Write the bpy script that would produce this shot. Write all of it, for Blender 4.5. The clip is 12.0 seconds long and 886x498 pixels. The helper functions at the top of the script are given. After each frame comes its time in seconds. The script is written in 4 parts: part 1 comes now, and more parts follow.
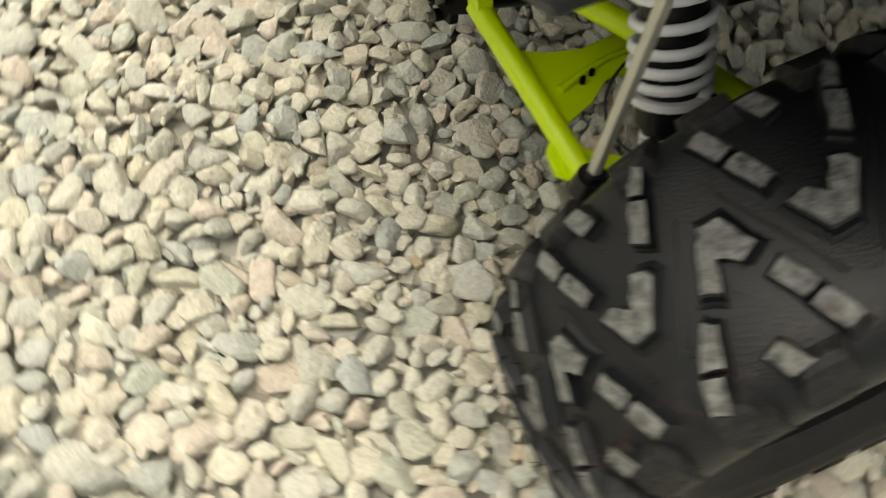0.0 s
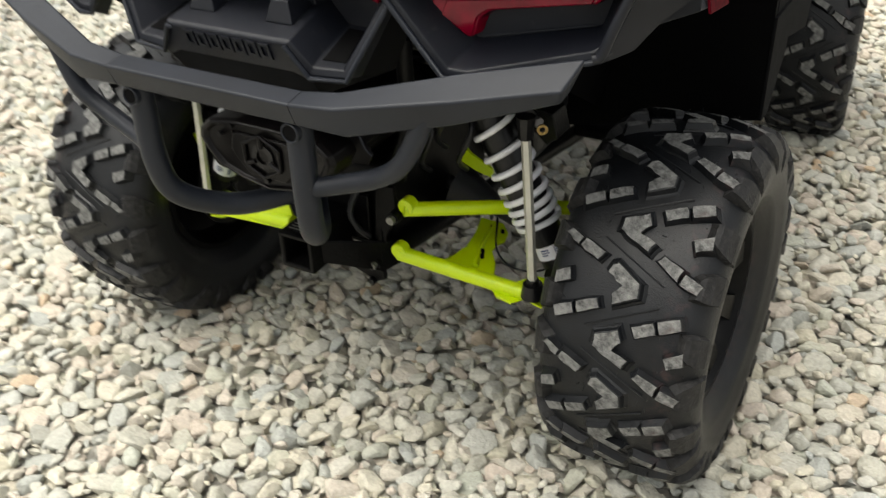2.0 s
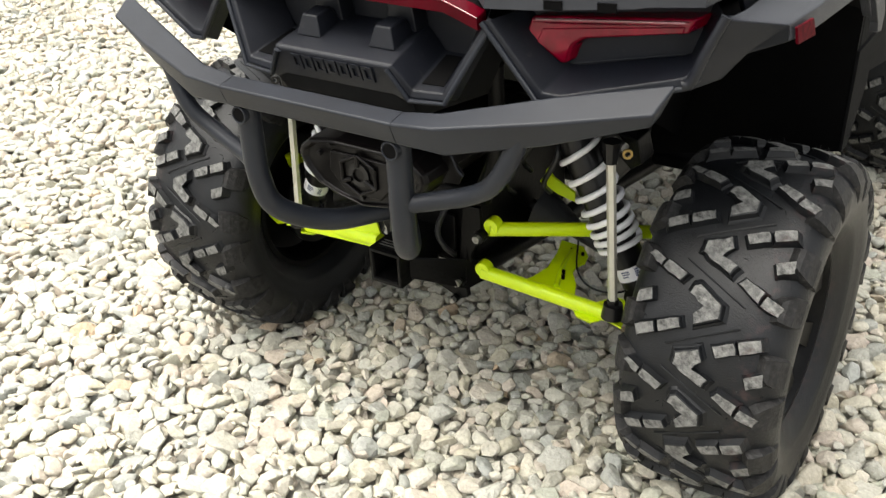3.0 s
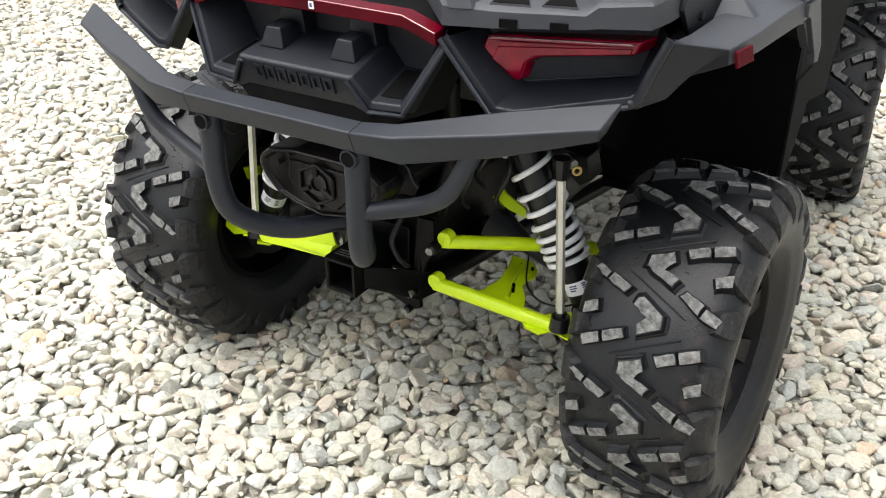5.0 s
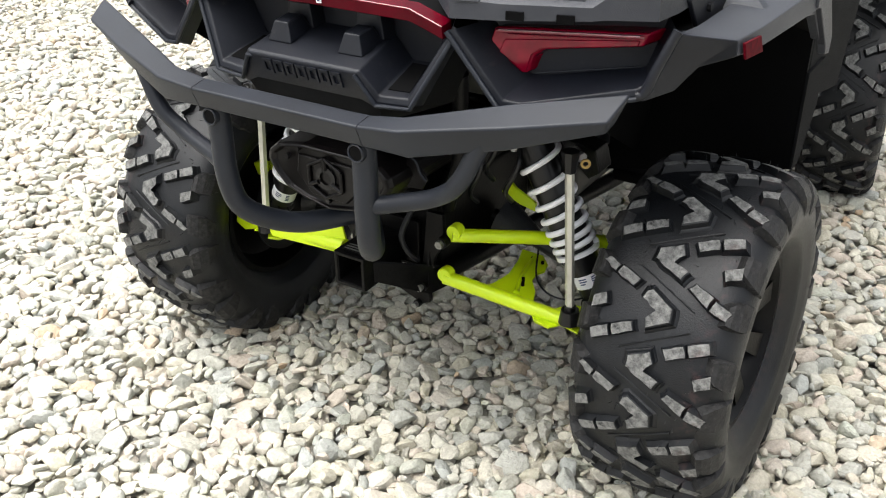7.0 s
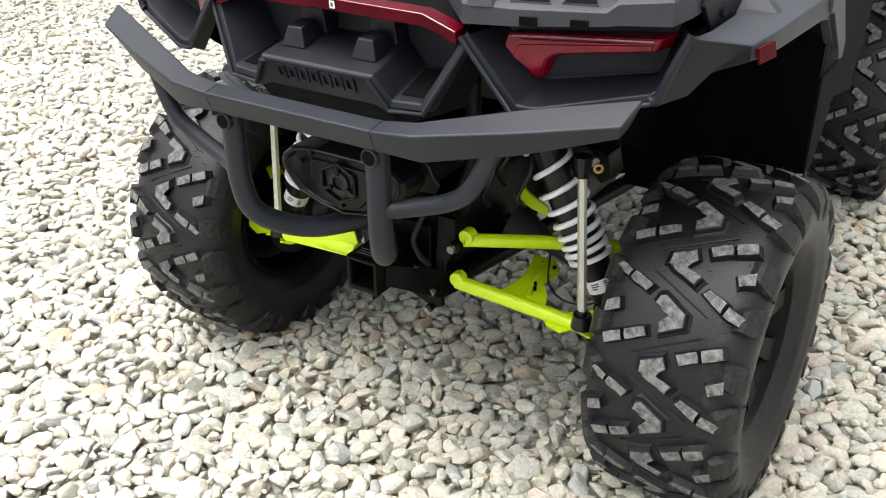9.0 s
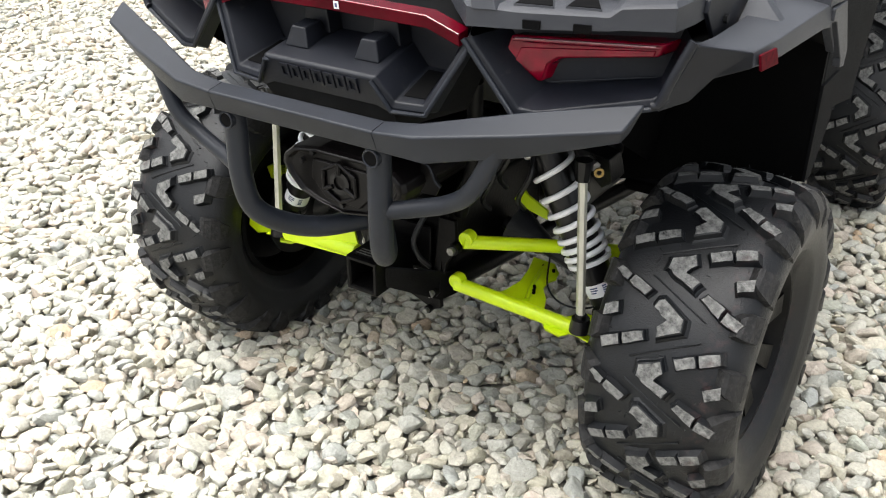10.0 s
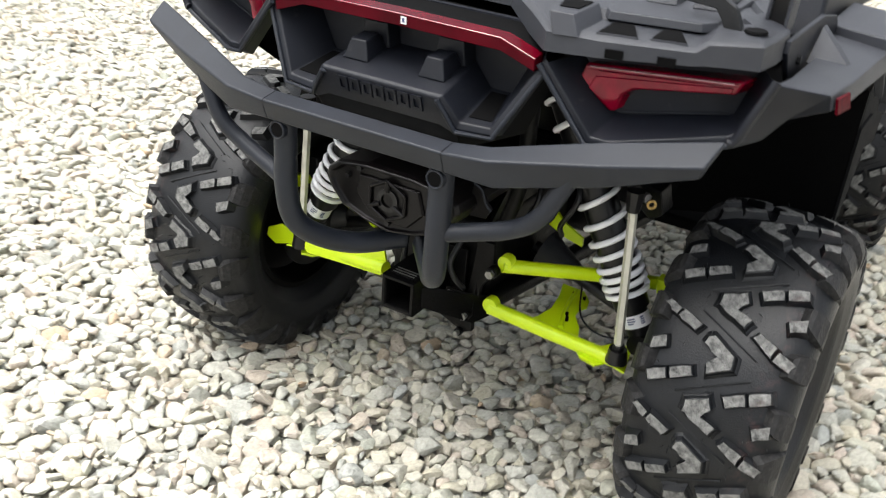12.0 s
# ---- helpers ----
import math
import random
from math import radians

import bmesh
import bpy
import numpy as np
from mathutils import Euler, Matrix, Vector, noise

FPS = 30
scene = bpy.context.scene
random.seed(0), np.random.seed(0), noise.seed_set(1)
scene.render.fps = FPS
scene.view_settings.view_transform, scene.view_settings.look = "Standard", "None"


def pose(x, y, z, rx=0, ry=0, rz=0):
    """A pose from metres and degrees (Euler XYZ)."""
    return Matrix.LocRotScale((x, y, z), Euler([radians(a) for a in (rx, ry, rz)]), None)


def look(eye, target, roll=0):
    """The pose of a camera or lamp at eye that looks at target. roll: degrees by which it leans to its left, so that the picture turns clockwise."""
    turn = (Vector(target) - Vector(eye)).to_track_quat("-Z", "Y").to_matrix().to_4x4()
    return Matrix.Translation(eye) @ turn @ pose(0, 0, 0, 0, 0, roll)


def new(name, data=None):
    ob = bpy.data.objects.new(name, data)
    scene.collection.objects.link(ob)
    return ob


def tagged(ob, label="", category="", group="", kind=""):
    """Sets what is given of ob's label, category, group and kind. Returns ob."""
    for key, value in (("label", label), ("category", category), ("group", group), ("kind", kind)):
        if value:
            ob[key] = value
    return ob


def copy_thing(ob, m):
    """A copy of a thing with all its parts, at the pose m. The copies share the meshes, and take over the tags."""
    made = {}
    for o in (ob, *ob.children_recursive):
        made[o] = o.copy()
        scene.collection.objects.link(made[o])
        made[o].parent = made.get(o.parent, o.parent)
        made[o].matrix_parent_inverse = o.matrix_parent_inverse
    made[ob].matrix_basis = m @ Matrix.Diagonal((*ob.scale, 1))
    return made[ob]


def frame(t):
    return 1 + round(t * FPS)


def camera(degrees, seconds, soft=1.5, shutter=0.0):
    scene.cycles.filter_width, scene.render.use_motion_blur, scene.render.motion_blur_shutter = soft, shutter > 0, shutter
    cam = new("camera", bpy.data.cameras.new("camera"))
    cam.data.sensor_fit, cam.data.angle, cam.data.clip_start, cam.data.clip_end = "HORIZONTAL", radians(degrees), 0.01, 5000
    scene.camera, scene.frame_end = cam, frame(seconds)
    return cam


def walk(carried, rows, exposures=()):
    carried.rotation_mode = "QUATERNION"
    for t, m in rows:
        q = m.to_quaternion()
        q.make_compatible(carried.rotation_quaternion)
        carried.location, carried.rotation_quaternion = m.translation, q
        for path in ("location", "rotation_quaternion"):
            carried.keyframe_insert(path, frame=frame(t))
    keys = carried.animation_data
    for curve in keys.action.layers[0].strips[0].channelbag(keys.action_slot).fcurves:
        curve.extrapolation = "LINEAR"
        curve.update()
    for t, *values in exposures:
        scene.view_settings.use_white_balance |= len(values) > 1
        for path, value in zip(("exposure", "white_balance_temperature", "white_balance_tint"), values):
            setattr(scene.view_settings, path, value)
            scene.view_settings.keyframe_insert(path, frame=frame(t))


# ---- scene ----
cam = camera(49.52, 12.0, soft=1.1, shutter=0.8)
PATH = [
    (0.0, 0.7897, -0.6008, 1.1577, 29.38, -5.68, 67.5),
    (0.5, 0.7032, -0.7774, 1.1386, 30.37, -2.94, 52.2),
    (1.0, 0.7425, -1.0615, 1.2209, 40.61, -0.65, 34.33),
    (1.5, 0.8087, -1.2936, 1.2701, 48.64, 0.78, 28.42),
    (2.0, 0.9407, -1.3694, 1.2901, 56.85, 2.82, 30.02),
    (2.5, 0.9804, -1.4033, 1.288, 58.06, 4.07, 33.27),
    (3.0, 0.9401, -1.4505, 1.3042, 59.06, 3.4, 33.85),
    (3.5, 0.9352, -1.4788, 1.2993, 60.88, 2.9, 32.73),
    (3.7, 0.937, -1.481, 1.2995, 61.07, 2.17, 32.44),
    (5.3, 0.9748, -1.4992, 1.3002, 60.71, 0.81, 32.15),
    (5.5, 0.9759, -1.4993, 1.3002, 60.75, 1.0, 32.27),
    (6.0, 0.9797, -1.5024, 1.2985, 60.94, 1.1, 32.94),
    (6.5, 0.9839, -1.5, 1.2968, 60.9, 1.48, 32.86),
    (7.0, 0.9808, -1.4936, 1.2958, 60.52, 1.44, 32.84),
    (9.0, 0.9756, -1.4974, 1.2988, 60.73, 1.64, 33.32),
    (9.5, 0.976, -1.4989, 1.2979, 60.87, 1.39, 33.24),
    (10.0, 0.9777, -1.5023, 1.2975, 60.96, 0.82, 33.73),
    (10.5, 0.9709, -1.5019, 1.2969, 60.99, 0.87, 34.03),
    (11.0, 0.9591, -1.5104, 1.2994, 61.09, 0.86, 34.33),
    (11.5, 0.9325, -1.5201, 1.2993, 61.3, 0.38, 34.38),
    (12.0, 0.8138, -1.5685, 1.2978, 61.65, -3.36, 32.16),
]
# ---- exposure over the walk, world and sun ----
EXPOSURES = [(0.0, 0.38, 7550, 4), (0.5, 0.25, 7450, 3), (1.0, 0.15, 7200, 3), (1.5, 0.2, 7050, 3), (2.0, 0.59, 6880, 7), (2.5, 0.94, 6930, 8), (3.5, 1.06, 6720, 8), (5.5, 1.08, 6530, 9), (12.0, 1.08, 6500, 9)]
walk(cam, [(t, pose(*p)) for t, *p in PATH], EXPOSURES)

world = bpy.data.worlds.new("overcast_sky")
scene.world = world
world.use_nodes = True
wn, wl = world.node_tree.nodes, world.node_tree.links
sky = wn.new("ShaderNodeTexSky")
sky.sky_type = "NISHITA"
sky.sun_disc = False
sky.sun_elevation, sky.sun_rotation = radians(73), radians(-136)
sky.air_density, sky.dust_density, sky.ozone_density = 1.0, 6.0, 1.0
veil = wn.new("ShaderNodeHueSaturation")
veil.inputs["Saturation"].default_value = 0.25
wl.new(sky.outputs[0], veil.inputs["Color"])
wl.new(veil.outputs[0], wn["Background"].inputs["Color"])
wn["Background"].inputs["Strength"].default_value = 0.168

sun_data = bpy.data.lights.new("sun", "SUN")
sun_data.energy, sun_data.angle, sun_data.color = 1.74, radians(72), (1.0, 0.98, 0.95)
sun = new("sun", sun_data)
sun.matrix_world = look((-1.05, -1.1, 5.0), (0, 0, 0))


# ---- materials ----
def material(name, base, rough=0.5, metal=0.0, spec=0.5, vary=0.25, scale=30.0, bump=0.0, bump_scale=300.0,
             coat=0.0, dust=0.0, dust_colour=(0.42, 0.40, 0.36), dust_scale=14.0, dust_from=0.38, dust_to=0.72):
    """Base colour with broad and fine mottling, fine relief and, if wanted, a veil of dust in patches."""
    m = bpy.data.materials.new(name)
    m.use_nodes = True
    n, l = m.node_tree.nodes, m.node_tree.links
    b = n["Principled BSDF"]
    b.inputs["Roughness"].default_value, b.inputs["Metallic"].default_value = rough, metal
    b.inputs["Specular IOR Level"].default_value, b.inputs["Coat Weight"].default_value = spec, coat
    co = n.new("ShaderNodeTexCoord")
    big = n.new("ShaderNodeTexNoise")
    big.inputs["Scale"].default_value, big.inputs["Detail"].default_value = scale, 6
    l.new(co.outputs["Object"], big.inputs["Vector"])
    ramp = n.new("ShaderNodeValToRGB")
    ramp.color_ramp.elements[0].position, ramp.color_ramp.elements[1].position = 0.3, 0.7
    ramp.color_ramp.elements[0].color = (*[c * (1 - vary) for c in base], 1)
    ramp.color_ramp.elements[1].color = (*[min(1, c * (1 + vary)) for c in base], 1)
    l.new(big.outputs["Fac"], ramp.inputs["Fac"])
    colour = ramp.outputs["Color"]
    if dust:
        patch = n.new("ShaderNodeTexNoise")
        patch.inputs["Scale"].default_value, patch.inputs["Detail"].default_value = dust_scale, 8
        patch.inputs["Roughness"].default_value = 0.7
        l.new(co.outputs["Object"], patch.inputs["Vector"])
        cut = n.new("ShaderNodeMapRange")
        cut.inputs["From Min"].default_value, cut.inputs["From Max"].default_value = dust_from, dust_to
        cut.inputs["To Max"].default_value = dust
        l.new(patch.outputs["Fac"], cut.inputs["Value"])
        mix = n.new("ShaderNodeMix")
        mix.data_type = "RGBA"
        l.new(cut.outputs["Result"], mix.inputs["Factor"])
        l.new(colour, mix.inputs["A"])
        mix.inputs["B"].default_value = (*dust_colour, 1)
        colour = mix.outputs["Result"]
    l.new(colour, b.inputs["Base Color"])
    if bump:
        fine = n.new("ShaderNodeTexNoise")
        fine.inputs["Scale"].default_value, fine.inputs["Detail"].default_value = bump_scale, 4
        l.new(co.outputs["Object"], fine.inputs["Vector"])
        bp = n.new("ShaderNodeBump")
        bp.inputs["Strength"].default_value, bp.inputs["Distance"].default_value = bump, 0.002
        l.new(fine.outputs["Fac"], bp.inputs["Height"])
        l.new(bp.outputs["Normal"], b.inputs["Normal"])
    return m


def stone_material(name, source):
    """Pebble colours, one per stone: cream, grey, grey-green, tan and a few rusty ones."""
    m = bpy.data.materials.new(name)
    m.use_nodes = True
    n, l = m.node_tree.nodes, m.node_tree.links
    b = n["Principled BSDF"]
    b.inputs["Roughness"].default_value, b.inputs["Specular IOR Level"].default_value = 0.78, 0.25
    if source == "island":
        rnd = n.new("ShaderNodeNewGeometry").outputs["Random Per Island"]
    else:
        rnd = n.new("ShaderNodeObjectInfo").outputs["Random"]
    ramp = n.new("ShaderNodeValToRGB")
    ramp.color_ramp.interpolation = "LINEAR"
    stops = [(0.0, (0.51, 0.475, 0.39)), (0.09, (0.57, 0.54, 0.45)), (0.17, (0.425, 0.425, 0.38)), (0.25, (0.585, 0.56, 0.47)), (0.33, (0.36, 0.37, 0.34)),
             (0.41, (0.54, 0.505, 0.40)), (0.49, (0.445, 0.46, 0.395)), (0.57, (0.56, 0.49, 0.42)), (0.64, (0.53, 0.51, 0.435)), (0.71, (0.40, 0.415, 0.39)),
             (0.79, (0.58, 0.55, 0.455)), (0.86, (0.50, 0.44, 0.37)), (0.93, (0.57, 0.55, 0.48)), (0.975, (0.455, 0.45, 0.40)), (0.999, (0.53, 0.41, 0.29))]
    e = ramp.color_ramp.elements
    e[0].position, e[0].color = stops[0][0], (*stops[0][1], 1)
    e[1].position, e[1].color = stops[-1][0], (*stops[-1][1], 1)
    for p, c in stops[1:-1]:
        k = e.new(p)
        k.color = (*c, 1)
    l.new(rnd, ramp.inputs["Fac"])
    geo = n.new("ShaderNodeNewGeometry")
    mott = n.new("ShaderNodeTexNoise")
    mott.inputs["Scale"].default_value, mott.inputs["Detail"].default_value, mott.inputs["Roughness"].default_value = 110, 10, 0.75
    l.new(geo.outputs["Position"], mott.inputs["Vector"])
    tone = n.new("ShaderNodeMapRange")
    tone.inputs["From Min"].default_value, tone.inputs["From Max"].default_value = 0.3, 0.7
    tone.inputs["To Min"].default_value, tone.inputs["To Max"].default_value = 0.66, 1.12
    l.new(mott.outputs["Fac"], tone.inputs["Value"])
    hsv = n.new("ShaderNodeHueSaturation")
    hsv.inputs["Saturation"].default_value = 1.06
    l.new(tone.outputs["Result"], hsv.inputs["Value"])
    l.new(ramp.outputs["Color"], hsv.inputs["Color"])
    l.new(hsv.outputs["Color"], b.inputs["Base Color"])
    fine = n.new("ShaderNodeTexNoise")
    fine.inputs["Scale"].default_value, fine.inputs["Detail"].default_value = 140, 6
    l.new(geo.outputs["Position"], fine.inputs["Vector"])
    bp = n.new("ShaderNodeBump")
    bp.inputs["Strength"].default_value, bp.inputs["Distance"].default_value = 0.9, 0.0045
    l.new(fine.outputs["Fac"], bp.inputs["Height"])
    l.new(bp.outputs["Normal"], b.inputs["Normal"])
    return m


def gravel_sheet_material():
    """The bed of gravel beyond and beneath the stones: cells of pebble size, its colours darkened for the shade in the
    stones' gaps.
    """
    m = bpy.data.materials.new("gravel_bed")
    m.use_nodes = True
    n, l = m.node_tree.nodes, m.node_tree.links
    b = n["Principled BSDF"]
    b.inputs["Roughness"].default_value = 0.9
    geo = n.new("ShaderNodeNewGeometry")
    v = n.new("ShaderNodeTexVoronoi")
    v.inputs["Scale"].default_value = 26
    l.new(geo.outputs["Position"], v.inputs["Vector"])
    ramp = n.new("ShaderNodeValToRGB")
    ramp.color_ramp.elements[0].color, ramp.color_ramp.elements[1].color = (0.237, 0.229, 0.203, 1), (0.43, 0.413, 0.362, 1)
    l.new(v.outputs["Color"], ramp.inputs["Fac"])
    l.new(ramp.outputs["Color"], b.inputs["Base Color"])
    bp = n.new("ShaderNodeBump")
    bp.invert = True
    bp.inputs["Strength"].default_value, bp.inputs["Distance"].default_value = 1.0, 0.02
    l.new(v.outputs["Distance"], bp.inputs["Height"])
    l.new(bp.outputs["Normal"], b.inputs["Normal"])
    return m


PLASTIC = material("black_grained_plastic", (0.0064, 0.0076, 0.0116), 0.45, spec=0.29, vary=0.25, scale=12, bump=0.2, bump_scale=900, dust=0.06, dust_scale=45, dust_from=0.60, dust_to=0.80)
BUMPER = material("charcoal_powder_coat", (0.0092, 0.0115, 0.0170), 0.46, spec=0.32, vary=0.2, scale=10, bump=0.14, bump_scale=1100, dust=0.16, dust_scale=110, dust_from=0.66, dust_to=0.80)
RACK = material("grey_moulded_plastic", (0.0245, 0.0266, 0.0330), 0.5, spec=0.33, vary=0.12, scale=9, bump=0.25, bump_scale=900, dust=0.02, dust_scale=12)
STEEL = material("black_painted_steel", (0.0045, 0.0045, 0.0050), 0.3, spec=0.3, vary=0.2, bump=0.1, bump_scale=200, dust=0.004, dust_scale=40)
FRAME = material("black_frame_paint", (0.0015, 0.0015, 0.0017), 0.36, spec=0.12, vary=0.4, scale=25, bump=0.3, bump_scale=150, dust=0.006, dust_scale=35)
BOLT = material("dull_zinc_bolt", (0.22, 0.22, 0.21), 0.4, metal=0.8, vary=0.3, scale=200)
# black plastic; on pieces laid over holes it stands in for their shade
LINER_AND_HOLES = material("black_plastic_and_hole_shade", (0.0022, 0.0022, 0.0024), 0.75, spec=0.06, vary=0.2)
SIDE = material("matt_side_plastic", (0.007, 0.0072, 0.0078), 0.85, spec=0.06, vary=0.2, bump=0.3, bump_scale=700)
RUBBER = material("tyre_rubber", (0.0046, 0.0054, 0.0068), 0.42, spec=0.34, vary=0.40, scale=22, bump=0.4, bump_scale=360, dust=0.18, dust_colour=(0.26, 0.26, 0.26), dust_scale=150, dust_from=0.66, dust_to=0.80)
LUG = material("dusty_tread_rubber", (0.050, 0.051, 0.050), 0.7, spec=0.25, vary=0.7, scale=95, bump=1.0, bump_scale=280, dust=0.95,
               dust_colour=(0.235, 0.235, 0.225), dust_scale=85, dust_from=0.36, dust_to=0.70)
WORN = material("worn_shoulder_rubber", (0.0135, 0.0135, 0.0138), 0.55, spec=0.22, vary=0.5, scale=90, bump=0.7, bump_scale=220, dust=0.22, dust_colour=(0.16, 0.145, 0.14), dust_scale=120, dust_from=0.52, dust_to=0.75)
LIME = material("lime_powder_coat", (0.52, 0.70, 0.006), 0.32, spec=0.4, vary=0.05, scale=8, bump=0.05, bump_scale=700, coat=0.15)
SPRING = material("white_spring_paint", (0.80, 0.80, 0.82), 0.3, spec=0.5, vary=0.04, coat=0.3)
ZINC = material("zinc_plated_rod", (0.50, 0.49, 0.42), 0.4, metal=0.45, vary=0.12, scale=40, bump=0.05)
BRIGHT = material("bright_bolt", (0.55, 0.55, 0.54), 0.3, metal=1.0, vary=0.1)
BRASS = material("brass_bush", (0.26, 0.18, 0.07), 0.45, metal=1.0, vary=0.1)
RED = material("red_lamp_lens", (0.180, 0.0006, 0.0135), 0.12, spec=0.26, vary=0.45, scale=26, coat=0.2)
RED_DARK = material("dark_red_lamp_cover", (0.066, 0.0006, 0.0052), 0.20, spec=0.07, vary=0.3, scale=16)
RED_EDGE = material("red_lamp_edge", (0.15, 0.004, 0.016), 0.20, spec=0.6, vary=0.2, scale=60, coat=0.6)
# pale pink metal that paints a highlight onto the red lens
LENS_HIGHLIGHT = material("painted_lens_highlight", (0.62, 0.30, 0.36), 0.22, metal=0.6, spec=0.8, vary=0.3, scale=70)
REFLECTOR = material("red_reflector", (0.060, 0.0012, 0.005), 0.5, spec=0.03, vary=0.45, scale=120)
WHITE = material("white_label", (0.78, 0.78, 0.80), 0.5, vary=0.04)
INK = material("dark_label_print", (0.05, 0.07, 0.16), 0.5, vary=0.05)
MUFFLER = material("black_exhaust_shell", (0.0018, 0.0014, 0.0016), 0.30, spec=0.20, vary=0.4, scale=14, bump=0.15, bump_scale=300, dust=0.004)
STONE_ISLAND, STONE_OBJECT, BED = stone_material("pebbles", "island"), stone_material("pebble", "object"), gravel_sheet_material()



def streak(mat, x0, x1, colour, amount):
    """A narrow band of dried clay round the tyre, broken up by noise."""
    n, l = mat.node_tree.nodes, mat.node_tree.links
    target = n["Principled BSDF"].inputs["Base Color"]
    under = target.links[0].from_socket
    co, sep = n.new("ShaderNodeTexCoord"), n.new("ShaderNodeSeparateXYZ")
    l.new(co.outputs["Object"], sep.inputs["Vector"])
    off = n.new("ShaderNodeMath")
    off.operation, off.inputs[1].default_value = "SUBTRACT", (x0 + x1) / 2
    l.new(sep.outputs["X"], off.inputs[0])
    size = n.new("ShaderNodeMath")
    size.operation = "ABSOLUTE"
    l.new(off.outputs[0], size.inputs[0])
    band = n.new("ShaderNodeMapRange")
    band.inputs["From Min"].default_value, band.inputs["From Max"].default_value = (x1 - x0) / 2, 0.0
    l.new(size.outputs[0], band.inputs["Value"])
    ragged = n.new("ShaderNodeTexNoise")
    ragged.inputs["Scale"].default_value, ragged.inputs["Detail"].default_value = 70, 7
    l.new(co.outputs["Object"], ragged.inputs["Vector"])
    cut = n.new("ShaderNodeMapRange")
    cut.inputs["From Min"].default_value, cut.inputs["From Max"].default_value = 0.5, 0.66
    l.new(ragged.outputs["Fac"], cut.inputs["Value"])
    both = n.new("ShaderNodeMath")
    both.operation = "MULTIPLY"
    l.new(band.outputs["Result"], both.inputs[0])
    l.new(cut.outputs["Result"], both.inputs[1])
    share = n.new("ShaderNodeMath")
    share.operation, share.inputs[1].default_value = "MULTIPLY", amount
    l.new(both.outputs[0], share.inputs[0])
    mix = n.new("ShaderNodeMix")
    mix.data_type = "RGBA"
    l.new(share.outputs[0], mix.inputs["Factor"])
    l.new(under, mix.inputs["A"])
    mix.inputs["B"].default_value = (*colour, 1)
    l.new(mix.outputs["Result"], target)


for m in (LUG, RUBBER):
    streak(m, 0.060, 0.112, (0.055, 0.030, 0.028), 0.5)


# ---- modelling helpers ----
def part(name, bm, mat, parent=None, label="", smooth=35, bevel=0.0, m=None):
    """Link a bmesh as one mesh object under a thing or under a part."""
    bmesh.ops.recalc_face_normals(bm, faces=bm.faces)
    me = bpy.data.meshes.new(name)
    bm.to_mesh(me)
    bm.free()
    for f in me.polygons:
        f.use_smooth = smooth > 0
    if smooth and smooth < 180:
        me.set_sharp_from_angle(angle=radians(smooth))
    me.materials.append(mat)
    ob = new(name, me)
    ob.parent = parent
    if m is not None:
        ob.matrix_basis = m
    if bevel:
        mod = ob.modifiers.new("edge", "BEVEL")
        mod.width, mod.segments, mod.limit_method, mod.angle_limit = bevel, 2, "ANGLE", radians(28)
        mod.harden_normals = True
    if label:
        tagged(ob, label)
    return ob


def glide(points, steps=6):
    """A smooth curve through the points."""
    p = [Vector(q) for q in points]
    p = [2 * p[0] - p[1]] + p + [2 * p[-1] - p[-2]]
    out = []
    for i in range(1, len(p) - 2):
        for k in range(steps):
            t = k / steps
            a, b, c, d = p[i - 1], p[i], p[i + 1], p[i + 2]
            out.append(0.5 * (2 * b + (c - a) * t + (2 * a - 5 * b + 4 * c - d) * t * t + (3 * b - a - 3 * c + d) * t ** 3))
    return out + [p[-2]]


def tube(points, r, sides=16, bm=None, close=True, smooth_steps=6):
    """A round bar along a curve; r is one radius or one per point."""
    bm = bm or bmesh.new()
    path = glide(points, smooth_steps) if len(points) > 2 and smooth_steps > 1 else [Vector(q) for q in points]
    up = Vector((0.3, 0.2, 1)).normalized()
    rings = []
    for i, q in enumerate(path):
        d = (path[min(i + 1, len(path) - 1)] - path[max(i - 1, 0)]).normalized()
        up = (up - d * up.dot(d)).normalized()
        side = d.cross(up)
        rr = r if not isinstance(r, (list, tuple)) else r[0] + (r[-1] - r[0]) * i / (len(path) - 1)
        rings.append([bm.verts.new(q + rr * (math.cos(a) * up + math.sin(a) * side)) for a in [2 * math.pi * k / sides for k in range(sides)]])
    for a, b in zip(rings, rings[1:]):
        for k in range(sides):
            bm.faces.new((a[k], a[(k + 1) % sides], b[(k + 1) % sides], b[k]))
    if close:
        bm.faces.new(rings[0][::-1])
        bm.faces.new(rings[-1])
    return bm


def loft(sections, bm=None, ring=False, caps=False):
    """Quads between polylines of equal length; ring closes each of them."""
    bm = bm or bmesh.new()
    rows = [[bm.verts.new(p) for p in s] for s in sections]
    n = len(rows[0])
    for a, b in zip(rows, rows[1:]):
        for k in range(n if ring else n - 1):
            bm.faces.new((a[k], a[(k + 1) % n], b[(k + 1) % n], b[k]))
    if caps:
        bm.faces.new(rows[0][::-1])
        bm.faces.new(rows[-1])
    return bm


def slab(points, push, bm=None, taper=1.0):
    """A flat polygon pushed along a vector; taper shrinks the far side."""
    bm = bm or bmesh.new()
    push = Vector(push)
    mid = sum((Vector(p) for p in points), Vector()) / len(points)
    a = [bm.verts.new(p) for p in points]
    b = [bm.verts.new(mid + (Vector(p) - mid) * taper + push) for p in points]
    bm.faces.new(a)
    bm.faces.new(b[::-1])
    n = len(a)
    for k in range(n):
        bm.faces.new((a[k], b[k], b[(k + 1) % n], a[(k + 1) % n]))
    return bm


